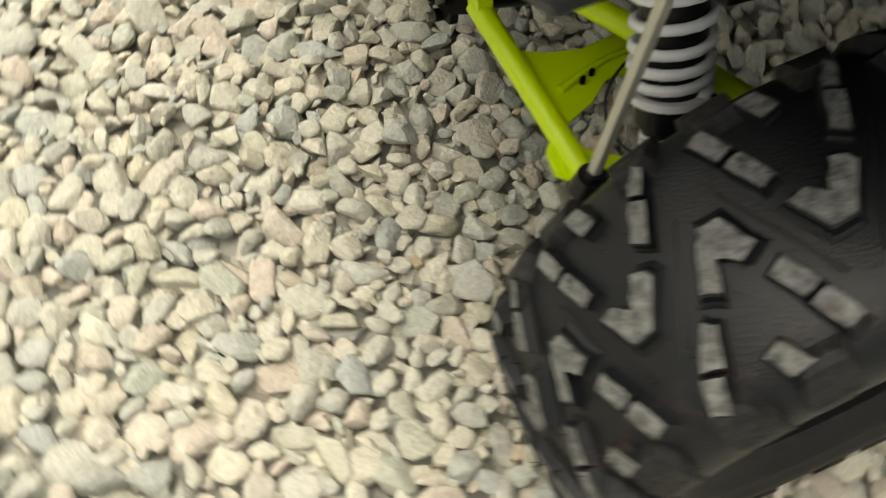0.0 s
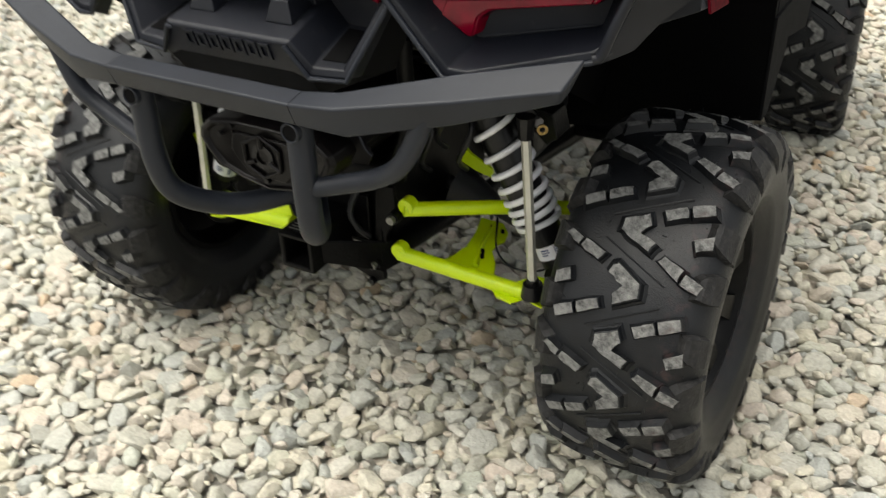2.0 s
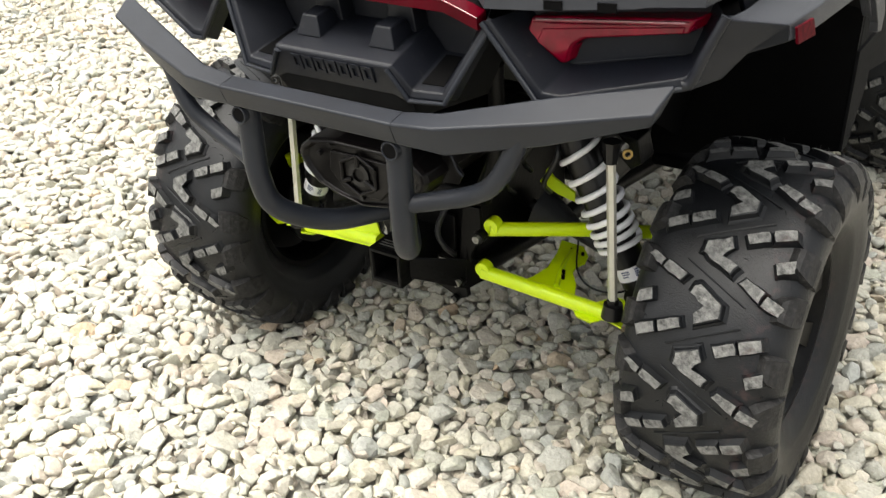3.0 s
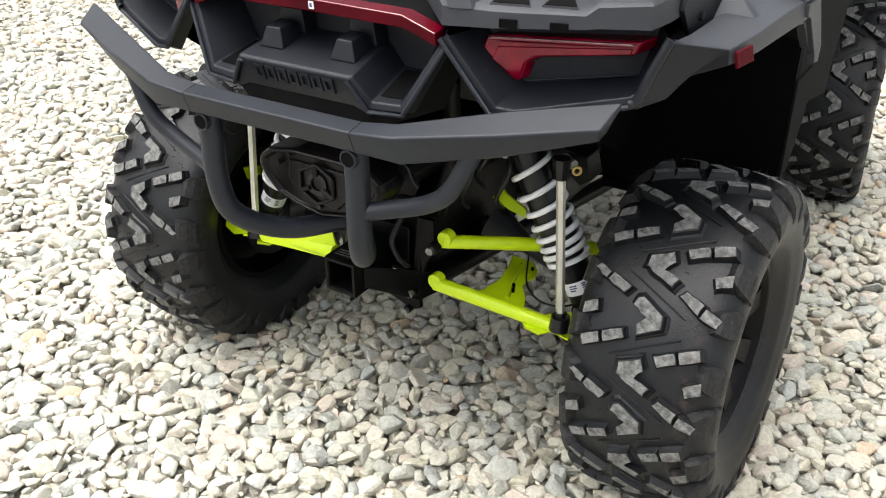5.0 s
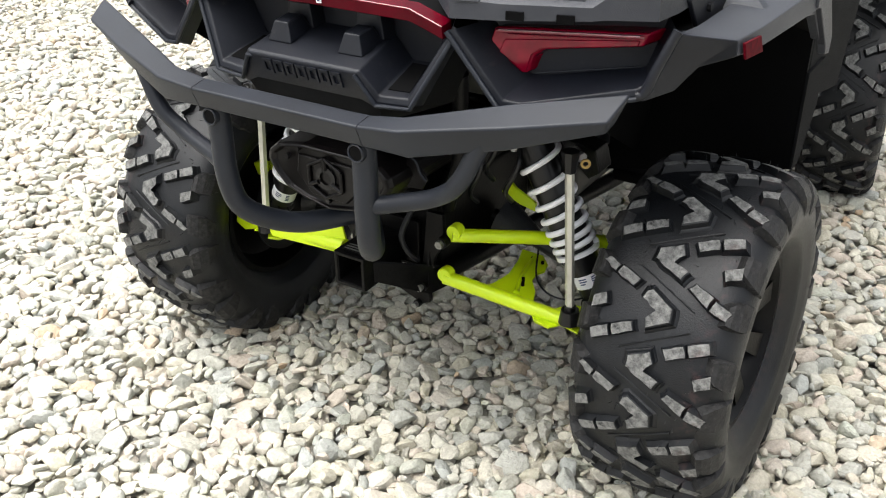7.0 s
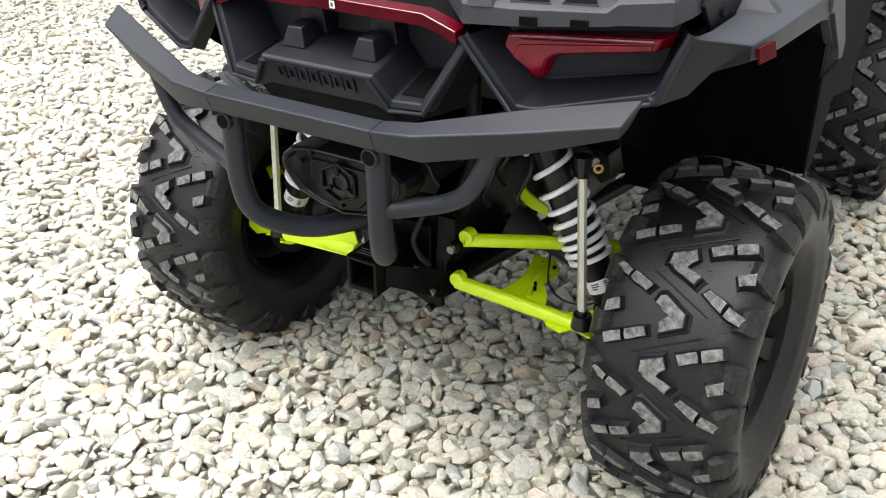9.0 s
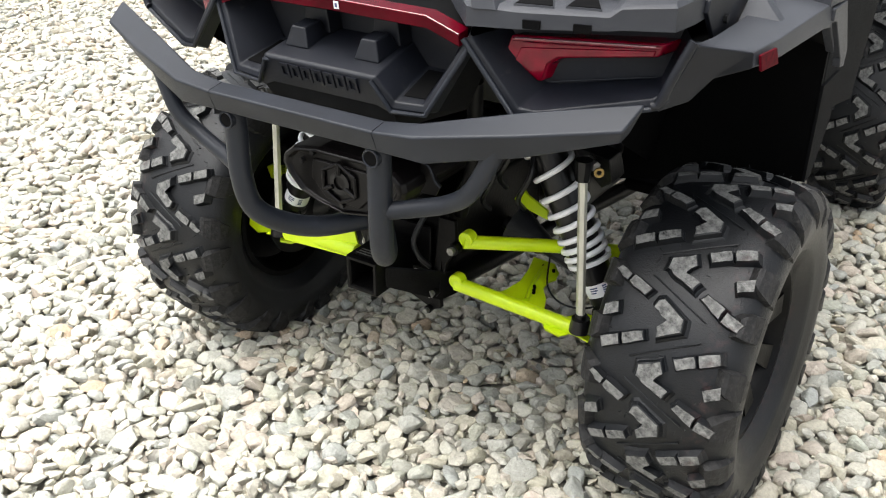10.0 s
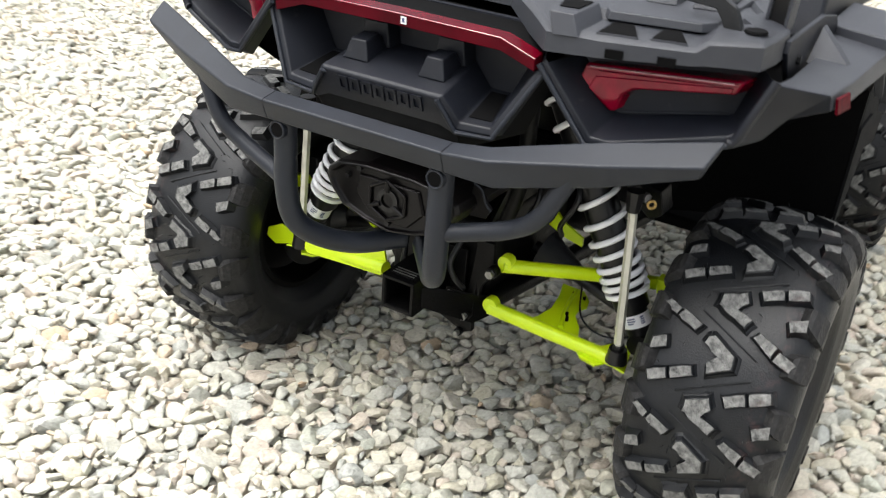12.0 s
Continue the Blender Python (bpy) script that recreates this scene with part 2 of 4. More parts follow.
def block(centre, size, bm=None, turn=None):
    bm = bm or bmesh.new()
    m = Matrix.Translation(centre) @ (turn or Matrix()) @ Matrix.Diagonal((*size, 1))
    bmesh.ops.create_cube(bm, size=1, matrix=m)
    return bm


def mirrored(points, s):
    return [(s * p[0], p[1], p[2]) for p in points]


def revolve(profile, sides=64, bm=None):
    """A profile of (x, radius) turned about the x axis."""
    bm = bm or bmesh.new()
    rings = [[bm.verts.new((x, r * math.cos(a), r * math.sin(a))) for a in [2 * math.pi * k / sides for k in range(sides)]] for x, r in profile]
    for a, b in zip(rings, rings[1:]):
        for k in range(sides):
            bm.faces.new((a[k], a[(k + 1) % sides], b[(k + 1) % sides], b[k]))
    return bm


# ---- the quad bike ----
bike = tagged(new("quad_bike"), "grey and black quad bike with lime suspension arms on gravel", "quad bike")
bike.location, bike.rotation_euler.x, bike.scale = (0, 0.0158, -0.0138), radians(-1.06), (0.997, 0.997, 0.997)
TO_BIKE = bike.matrix_basis.inverted()

AXLE_Z, TRACK, WHEELBASE = 0.279, 0.558, 1.45
PERIOD = 360 / 11
REFLECTOR_PLACE = [(0.6235, -0.234, 0.897), (0.6295, -0.178, 0.895), (0.6340, -0.176, 0.872), (0.6270, -0.232, 0.874)]

# tread blocks, unrolled: millimetres across the tread, degrees round it
TREAD = [
    [(-28, 49.6), (-27, 53.2), (8, 56.0), (16, 52.9), (3, 49.9), (31, 48.0), (23, 45.2), (-8, 47.6)],
    [(-23, 40.1), (-14, 40.8), (25, 36.6), (27, 32.7), (-9, 29.2), (-13, 32.2), (0, 35.0), (-27, 37.8)],
    [(-110, 45.8), (-101, 47.1), (-78, 45.2), (-84, 43.1)],
    [(-81, 42.9), (-74, 45.3), (-38, 42.6), (-47, 40.1)],
    [(-101, 24.6), (-71, 27.2), (-65, 24.3), (-94, 21.6)],
    [(-66, 27.7), (-33, 30.2), (-27, 27.7), (-60, 24.7)],
    [(25, 25.0), (57, 27.5), (64, 24.4), (35, 22.0)],
    [(62, 27.9), (93, 30.4), (99, 27.2), (69, 24.8)],
    [(39, 43.6), (47, 45.3), (80, 43.0), (75, 39.3)],
    [(83, 42.2), (113, 40.0), (106, 37.2), (78, 39.0)],
    [(-108, 34.4), (-86, 36.4), (-80, 33.1), (-107, 30.8)],
    [(80, 18.8), (107, 21.4), (110, 17.6), (87, 15.6)],
]
CARCASS, TOP = 0.3070, 0.3190


def crown(x):
    """How far the tread drops towards the shoulders."""
    return 0.010 * (abs(x) / 0.112) ** 3


def tread_block(poly):
    """One rubber block on a flared foot, with drafted flanks, a worn top and a slightly ragged outline."""
    g = np.random.default_rng(int(abs(poly[0][0]) * 10 + poly[0][1] * 7))
    ragged = []
    for (x0, a0), (x1, a1) in zip(poly, poly[1:] + poly[:1]):
        cuts = 3 if math.hypot(x1 - x0, (a1 - a0) * 5.5) > 22 else 2
        for k in range(cuts):
            t = k / cuts
            wob = 0.35 if k == 0 else 0.8
            ragged.append((x0 + (x1 - x0) * t + g.normal(0, wob), a0 + (a1 - a0) * t + g.normal(0, wob) / 5.5))
    bm = bmesh.new()
    cx, ca = sum(p[0] for p in poly) / len(poly), sum(p[1] for p in poly) / len(poly)
    rows = []
    for r, grow in ((CARCASS - 0.006, 1.44), (CARCASS + 0.0012, 1.26), (CARCASS + 0.0030, 1.14), (TOP - 0.0014, 1.03), (TOP, 0.95)):
        row = []
        for px, pa in ragged:
            x = (cx + (px - cx) * grow) / 1000
            a = radians(ca + (pa - ca) * grow)
            rr = r - crown(x)
            row.append(bm.verts.new((x, -rr * math.cos(a), rr * math.sin(a))))
        rows.append(row)
    n = len(ragged)
    for a, b in zip(rows, rows[1:]):
        for k in range(n):
            bm.faces.new((a[k], a[(k + 1) % n], b[(k + 1) % n], b[k]))
    bm.faces.new(rows[-1])
    return bm


def shoulder_block(s, a0, lean):
    """A buttress that runs from the tread's edge down the sidewall, stepped once on the way."""
    bm = bmesh.new()
    prof = [(0.1060, 0.3100), (0.1140, 0.3075), (0.1255, 0.2970), (0.1345, 0.2800), (0.1355, 0.2690), (0.1355, 0.2560), (0.1330, 0.2440)]
    half = [2.6, 3.4, 4.2, 4.4, 3.4, 3.0, 1.6]
    rows = []
    for i, ((x, r), h) in enumerate(zip(prof, half)):
        mid = a0 + lean * i
        outer = [(s * x, -r * math.cos(radians(mid + d)), r * math.sin(radians(mid + d))) for d in (-h, h)]
        inner = [(s * (x - 0.014), -(r - 0.012) * math.cos(radians(mid + d)), (r - 0.012) * math.sin(radians(mid + d))) for d in (-h - 0.9, h + 0.9)]
        rows.append([inner[0], outer[0], outer[1], inner[1]])
    return loft(rows, bm, ring=True, caps=True)


def rubber_pair(ob):
    """Second material for the dusty tops of a block."""
    ob.data.materials.append(LUG)
    ob.data.polygons[len(ob.data.polygons) - 1].material_index = 1


def build_wheel(name, label, width=1.0):
    """A wheel about the x axis, its outer face towards +x."""
    barrel = [(-0.088, 0.172), (-0.088, 0.165), (-0.080, 0.160), (-0.03, 0.149), (0.05, 0.149), (0.080, 0.160), (0.088, 0.165), (0.088, 0.172),
              (0.094, 0.172), (0.094, 0.160), (0.085, 0.154), (0.060, 0.142), (-0.03, 0.140), (-0.085, 0.154), (-0.094, 0.160), (-0.094, 0.172), (-0.088, 0.172)]
    wheel = part(name, revolve(barrel, 56), FRAME, bike, label)
    wheel.scale.x = width
    prof = [(0.084, 0.166), (0.094, 0.174), (0.106, 0.186), (0.115, 0.198), (0.1215, 0.204), (0.1220, 0.211), (0.1295, 0.226), (0.1330, 0.242), (0.1325, 0.256), (0.1295, 0.268), (0.1235, 0.2790), (0.1150, 0.2880), (0.1040, 0.2950), (0.0920, 0.2995), (0.075, 0.3032),
            (0.045, 0.3060), (0.0, CARCASS)]
    prof = prof + [(-x, r) for x, r in prof[-2::-1]]
    bm = revolve(prof, 88)
    part("tyre", bm, RUBBER, wheel, "black knobbly tyre with dusty tread", smooth=60)
    part("rim_disc", revolve([(-0.012, 0.0), (-0.012, 0.09), (-0.03, 0.142), (-0.036, 0.142), (-0.02, 0.09), (-0.02, 0.0)], 40), FRAME, wheel)
    hub = revolve([(0.02, 0.0), (0.02, 0.055), (0.058, 0.05), (0.062, 0.03), (0.066, 0.0)], 28)
    part("hub", hub, STEEL, wheel)
    spoke = None
    for k in range(8):
        turn = Matrix.Rotation(radians(45 * k + 10), 4, "X")
        if spoke is None:
            sb = slab([(0.062, -0.013, 0.04), (0.062, 0.013, 0.04), (0.084, 0.024, 0.150), (0.084, -0.024, 0.150)], (-0.02, 0, 0), taper=0.8)
            spoke = part("spoke", sb, FRAME, wheel, bevel=0.002, m=turn)
        else:
            o = new("spoke", spoke.data)
            o.parent, o.matrix_basis = wheel, turn
    for poly in TREAD:
        first = part("tread_block", tread_block(poly), RUBBER, wheel, smooth=28)
        rubber_pair(first)
        for k in range(1, 11):
            o = new("tread_block", first.data)
            o.parent, o.matrix_basis = wheel, Matrix.Rotation(-radians(PERIOD * k), 4, "X")
    for s, shift in ((1, 0.0), (-1, 5.5)):
        for off, lean in ((39.0, 0.5), (22.6, -0.5)):
            first = part("shoulder_block", shoulder_block(s, off + shift, lean), WORN, wheel, smooth=0)
            for k in range(1, 11):
                o = new("shoulder_block", first.data)
                o.parent, o.matrix_basis = wheel, Matrix.Rotation(-radians(PERIOD * k), 4, "X")
    tagged(part("moulding_hairs", rubber_hairs(), RUBBER, wheel), kind="stuff")
    # fine sipes scratched into the carcass between the blocks
    for a, b in (((-48, 47.2), (56, 37.5)), ((-48, 21.5), (58, 31.4))):
        bm = bmesh.new()
        pts = [Vector((x / 1000, -CARCASS * math.cos(radians(q)), CARCASS * math.sin(radians(q)))) for x, q in
               [(a[0] + (b[0] - a[0]) * t / 8, a[1] + (b[1] - a[1]) * t / 8) for t in range(9)]]
        tube(pts, 0.0016, 6, bm, smooth_steps=1)
        first = part("tread_rib", bm, RUBBER, wheel)
        for k in range(1, 11):
            o = new("tread_rib", first.data)
            o.parent, o.matrix_basis = wheel, Matrix.Rotation(-radians(PERIOD * k), 4, "X")
    return wheel


def rubber_hairs():
    """Thin moulding hairs left standing on the blocks and the shoulders of a new tyre."""
    g = np.random.default_rng(21)
    bm = bmesh.new()
    for k in range(260):
        x, a = g.uniform(-0.118, 0.118), g.uniform(0, 2 * math.pi)
        r = TOP - 0.004 - crown(x) - (0.012 if abs(x) > 0.104 else 0.0)
        foot = Vector((x, -r * math.cos(a), r * math.sin(a)))
        out = Vector((x * 1.2, -math.cos(a), math.sin(a))) + Vector(g.normal(0, 0.35, 3).tolist())
        tube([foot, foot + out.normalized() * g.uniform(0.006, 0.014)], (0.0007, 0.0003), 4, bm, smooth_steps=1)
    return bm


def copy_part(ob, m):
    """A copy of a part of the bike and of what hangs on it."""
    made = copy_thing(ob, m)
    made.parent = bike
    return made


rear_right = build_wheel("rear_wheel", "black knobbly rear tyre on a black spoked rim")
rear_right.matrix_basis = TO_BIKE @ pose(TRACK, 0, AXLE_Z)
LEFT_TURN = -10.4
flip = Matrix.Rotation(math.pi, 4, "Z")
copy_part(rear_right, TO_BIKE @ pose(-TRACK - 0.008, 0, AXLE_Z, LEFT_TURN) @ flip)
front_right = copy_part(rear_right, TO_BIKE @ pose(TRACK - 0.052, WHEELBASE, AXLE_Z, -12, 0, 7))
front_left = copy_part(rear_right, TO_BIKE @ pose(-TRACK + 0.052, WHEELBASE, AXLE_Z, 5, 0, 7) @ flip)
for w in (front_right, front_left):
    w.name = "front_wheel"
    w.scale.x = 0.82
    tagged(w, "black knobbly front tyre on a black spoked rim")

# suspension, one side and its mirror image
SHOCK_TOP, SHOCK_FOOT = (0.163, -0.115, 0.795), (0.389, -0.115, 0.345)
LINK_BOTTOM = {1: (0.371, -0.195, 0.350), -1: (-0.345, -0.205, 0.350)}
for s in (1, -1):
    # lower arm: rear tube, front tube, gusset plate and the outer tab
    arm = part("lower_arm", tube(mirrored([(0.119, -0.218, 0.365), (0.376, -0.182, 0.327)], s), 0.0138), LIME, bike, "lime green tubular lower suspension arm")
    if s > 0:
        part("pivot_boss", tube([(0.1215, -0.226, 0.3715), (0.1215, -0.206, 0.3715)], 0.0150, 28), LIME, arm, bevel=0.002)
    gus = slab(mirrored([(0.180, -0.200, 0.350), (0.196, -0.165, 0.350), (0.203, -0.122, 0.350), (0.195, -0.070, 0.352), (0.182, -0.026, 0.354), (0.228, -0.022, 0.350), (0.250, -0.046, 0.347),
                         (0.256, -0.070, 0.346), (0.248, -0.090, 0.346), (0.250, -0.111, 0.345), (0.272, -0.140, 0.342), (0.293, -0.190, 0.335)], s), (0, 0, -0.004))
    gusset = part("gusset_plate", gus, LIME, arm, bevel=0.001)
    part("pressed_fold", tube(mirrored([(0.246, -0.168, 0.3445), (0.226, -0.105, 0.3475), (0.214, -0.030, 0.3505)], s), (0.0052, 0.0040), 12), LIME, gusset)
    # black discs through the plate stand in for the shade in its holes
    for x, y in ((0.238, -0.125), (0.245, -0.140), (0.215, -0.045), (0.240, -0.050)):
        part("plate_hole_shade", tube(mirrored([(x, y, 0.345), (x, y, 0.3535)], s), 0.0032, 12), LINER_AND_HOLES, gusset)
    tab = slab(mirrored([(0.292, -0.194, 0.330), (0.309, -0.210, 0.324), (0.339, -0.212, 0.320), (0.347, -0.203, 0.320), (0.353, -0.193, 0.321), (0.391, -0.201, 0.318), (0.387, -0.178, 0.320), (0.373, -0.122, 0.324), (0.345, -0.130, 0.327), (0.325, -0.165, 0.330)], s), (0, 0, 0.004))
    part("end_plate", tab, LIME, arm, bevel=0.0012)
    lip = slab(mirrored([(0.290, -0.194, 0.334), (0.309, -0.2115, 0.328), (0.339, -0.2135, 0.324), (0.339, -0.2135, 0.319), (0.309, -0.2115, 0.322), (0.290, -0.194, 0.328)], s), (0, 0.0025, 0))
    part("flange", lip, LIME, arm, bevel=0.0008)
    if s < 0:
        shield = slab([(-0.116, -0.215, 0.361), (-0.135, -0.2155, 0.342), (-0.233, -0.216, 0.337), (-0.321, -0.216, 0.331), (-0.330, -0.215, 0.341), (-0.366, -0.213, 0.338), (-0.346, -0.213, 0.3545),
                       (-0.319, -0.213, 0.3525), (-0.263, -0.213, 0.3530), (-0.215, -0.213, 0.3690), (-0.168, -0.213, 0.400), (-0.134, -0.213, 0.420)], (0, 0.005, 0))
        part("stone_shield", shield, LIME, arm, bevel=0.001)
        part("ball_joint_bracket", slab([(-0.460, -0.180, 0.334), (-0.425, -0.180, 0.352), (-0.398, -0.180, 0.348), (-0.368, -0.180, 0.334), (-0.382, -0.180, 0.316), (-0.396, -0.180, 0.313), (-0.440, -0.180, 0.299), (-0.464, -0.180, 0.313)], (0, 0.006, 0)), LIME, arm, bevel=0.002)
        part("shield_top", slab([(-0.134, -0.211, 0.4195), (-0.168, -0.211, 0.3995), (-0.215, -0.211, 0.3685), (-0.225, -0.165, 0.372), (-0.172, -0.150, 0.405), (-0.140, -0.150, 0.420)], (0, 0, -0.004)), LIME, arm, bevel=0.001)
    # upper arm
    up = part("upper_arm", tube(mirrored([(0.140, -0.226, 0.464), (0.277, -0.100, 0.438), (0.400, 0.000, 0.415)], s), 0.0130), LIME, bike, "lime green tubular upper suspension arm")
    part("pivot_boss", tube(mirrored([(0.1455, -0.230, 0.4705), (0.1455, -0.208, 0.4705)], s), 0.0145, 28), LIME, up, bevel=0.002)
    part("front_bracket", slab(mirrored([(0.156, -0.040, 0.508), (0.150, -0.040, 0.492), (0.140, -0.040, 0.478), (0.180, -0.040, 0.460), (0.215, -0.040, 0.452), (0.215, -0.040, 0.470), (0.170, -0.040, 0.492)], s), (0, 0.006, 0)), LIME, up)
    part("knuckle_tab", slab(mirrored([(0.376, -0.060, 0.448), (0.412, -0.060, 0.446), (0.430, -0.060, 0.438), (0.430, -0.060, 0.412), (0.400, -0.060, 0.406), (0.380, -0.060, 0.418)], s), (0, 0.03, 0)), LIME, up, bevel=0.003)
    if s < 0:
        part("knuckle_arm", slab([(-0.512, -0.060, 0.402), (-0.440, -0.060, 0.428), (-0.425, -0.060, 0.408), (-0.500, -0.060, 0.372)], (0, 0.02, 0)), LIME, up, bevel=0.003)
    # knuckle and driveshaft
    kn = slab(mirrored([(0.41, -0.06, 0.22), (0.47, -0.06, 0.22), (0.47, -0.06, 0.47), (0.42, -0.06, 0.47), (0.40, -0.06, 0.34)], s), (0, 0.12, 0))
    part("knuckle", kn, STEEL, bike, "black cast wheel knuckle", bevel=0.006)
    sh = part("driveshaft", tube(mirrored([(0.10, 0.0, 0.40), (0.45, 0.0, AXLE_Z)], s), 0.014), STEEL, bike, "black drive shaft with rubber boots")
    for x0, x1 in ((0.12, 0.20), (0.44, 0.37)):
        z0, z1 = 0.40 - (x0 - 0.10) * 0.29, 0.40 - (x1 - 0.10) * 0.29
        bm = bmesh.new()
        for k in range(5):
            t, u = k / 5, (k + 1) / 5
            tube(mirrored([(x0 + (x1 - x0) * t, 0, z0 + (z1 - z0) * t), (x0 + (x1 - x0) * u, 0, z0 + (z1 - z0) * u)], s), (0.048 - 0.028 * t, 0.040 - 0.028 * t), 20, bm)
        part("boot", bm, RUBBER, sh)
    disc = revolve([(-0.003, 0.06), (-0.003, 0.11), (0.003, 0.11), (0.003, 0.06), (-0.003, 0.06)], 40)
    part("brake_disc", disc, STEEL, bike, "round steel brake disc", m=Matrix.Translation((s * 0.475, 0, AXLE_Z)))
    # shock absorber
    a, b = Vector((s * SHOCK_TOP[0], SHOCK_TOP[1], SHOCK_TOP[2])), Vector((s * SHOCK_FOOT[0], SHOCK_FOOT[1], SHOCK_FOOT[2]))
    at = lambda t: a + (b - a) * t
    shock = part("shock_absorber", tube([at(0.02), at(0.86)], (0.0330, 0.0330), 24), STEEL, bike, "black shock absorber in a white coil spring")
    axis = (b - a).normalized()
    e1 = axis.cross(Vector((0, 1, 0))).normalized()
    e2 = axis.cross(e1)
    coil, turns = [], [0.02, 0.12, 0.22, 0.32, 0.418, 0.505, 0.575, 0.63, 0.682, 0.722, 0.756, 0.788]
    for k in range(len(turns) - 1):
        for j in range(16):
            f = j / 16
            t = turns[k] + (turns[k + 1] - turns[k]) * f
            ang = 2 * math.pi * f
            coil.append(at(t) + 0.0385 * (math.cos(ang) * e1 + math.sin(ang) * e2))
    part("coil_spring", tube(coil, 0.0058, 8, smooth_steps=1), SPRING, shock, "white coil spring", smooth=180)
    part("spring_seat", tube([at(0.788), at(0.804)], 0.0415, 28), SPRING, shock)
    part("lower_body", tube([at(0.804), at(0.96)], 0.0262, 24), STEEL, shock)
    part("label_band", tube([at(0.880), at(0.930)], 0.0270, 24, close=False), WHITE, shock, "white printed label band")
    for f, turn0, wide in ((0.889, -0.15, 0.55), (0.898, -0.15, 0.55), (0.907, -0.15, 0.40), (0.888, 0.75, 0.30), (0.896, 0.75, 0.30), (0.904, 0.75, 0.30), (0.912, 0.75, 0.30)):
        rows = [[at(q) + 0.0274 * (math.cos(w) * e2 + math.sin(w) * e1) for w in [turn0 + wide * k / 6 for k in range(7)]] for q in (f, f + 0.005)]
        part("print_line", loft(rows), INK, shock)
    part("lower_eye", tube([at(1.0) + Vector((0, -0.025, 0)), at(1.0) + Vector((0, 0.025, 0))], 0.022, 20), STEEL, shock)
    # stabiliser link
    top, low = Vector((s * 0.349, -0.180, 0.625)), Vector(LINK_BOTTOM[s])
    link = part("stabiliser_link", tube([low, top], 0.0082, 6, smooth_steps=1), ZINC, bike, "zinc-plated hexagonal stabiliser link", smooth=20)
    part("lower_joint", tube([low + Vector((0, 0, -0.014)), low + Vector((0, 0, 0.012))], (0.0205, 0.0165), 24), STEEL, link)
    part("lower_sleeve", tube([low + Vector((0, 0, 0.010)), low + Vector((0, 0, 0.020))], 0.0105, 14), STEEL, link)
    part("upper_joint", tube([top + Vector((0, 0, -0.004)), top + Vector((0, 0, 0.034))], (0.012, 0.016), 8), STEEL, link)
    part("upper_bolt", tube([top + Vector((0.0, 0.02, 0.02)), top + Vector((s * 0.018, 0.012, 0.021))], 0.009, 6), BRIGHT, link, smooth=20)
    part("bush", revolve([(0, 0.0045), (0, 0.0085), (0.004, 0.0085), (0.004, 0.0045), (0, 0.0045)], 20), BRASS if s > 0 else STEEL, link, m=Matrix.Translation(top + Vector((s * 0.030, -0.004, 0.020))) @ pose(0, 0, 0, 0, 0, -60))
    part("stabiliser_bar", tube([top + Vector((-s * 0.004, 0.03, 0.02)), top + Vector((-s * 0.01, 0.16, 0.0)), (s * 0.20, 0.10, 0.60), (0.0, 0.10, 0.60)], 0.011), STEEL, bike, "black stabiliser bar")
    part("shock_mount", slab(mirrored([(0.30, -0.13, 0.66), (0.385, -0.16, 0.66), (0.395, -0.16, 0.62), (0.37, -0.15, 0.60), (0.33, -0.12, 0.61)], s), (0, 0.05, 0)), FRAME, bike,
         "black pressed steel bracket", bevel=0.003)

# rear frame, gearbox and hitch
frame_ob = part("frame", block((0, -0.02, 0.43), (0.19, 0.38, 0.20)), FRAME, bike, "black steel frame and gearbox", bevel=0.02)
for s in (1, -1):
    part("frame_rail", tube(mirrored([(0.10, -0.20, 0.36), (0.13, 0.30, 0.31), (0.17, 0.75, 0.30), (0.14, 1.55, 0.36)], s), 0.02), FRAME, frame_ob)
    part("side_plate", slab(mirrored([(0.085, -0.235, 0.340), (0.085, -0.215, 0.50), (0.085, -0.10, 0.60), (0.085, 0.05, 0.60), (0.085, 0.05, 0.33), (0.085, -0.18, 0.325)], s), (s * 0.006, 0, 0)), FRAME, frame_ob)
    part("upright", tube(mirrored([(0.11, -0.19, 0.50), (0.15, -0.21, 0.62), (0.17, -0.24, 0.78)], s), 0.014), FRAME, frame_ob)
    for x, z, rad in ((0.127, 0.450, 0.010), (0.080, 0.344, 0.010), (0.069, 0.302, 0.007)):
        bolt = part("bolt", tube([(s * x, -0.234, z), (s * x, -0.252, z)], rad * 0.8, 6), BOLT, frame_ob, smooth=20)
        part("washer", tube([(s * x, -0.226, z), (s * x, -0.243, z)], rad * 1.15, 16), FRAME, bolt)
    part("lower_bar", slab(mirrored([(0.020, -0.238, 0.350), (0.092, -0.234, 0.332), (0.094, -0.234, 0.308), (0.076, -0.235, 0.300), (0.020, -0.239, 0.325)], s), (0, 0.012, 0)), FRAME, frame_ob, bevel=0.002)
    part("pivot_bracket", slab(mirrored([(0.085, -0.226, 0.500), (0.118, -0.222, 0.498), (0.122, -0.222, 0.440), (0.098, -0.222, 0.400), (0.092, -0.226, 0.340), (0.070, -0.228, 0.340)], s), (0, 0.010, 0)), FRAME, frame_ob, bevel=0.002)
    part("hose", tube(mirrored([(0.060, -0.236, 0.500), (0.050, -0.258, 0.455), (0.058, -0.252, 0.420), (0.070, -0.235, 0.395)], s), 0.0055, 10), RUBBER, frame_ob)
    part("brake_line", tube(mirrored([(0.235, -0.06, 0.385), (0.262, -0.115, 0.352), (0.310, -0.135, 0.338), (0.365, -0.115, 0.345), (0.42, -0.06, 0.40)], s), 0.0019, 8), RUBBER, frame_ob)
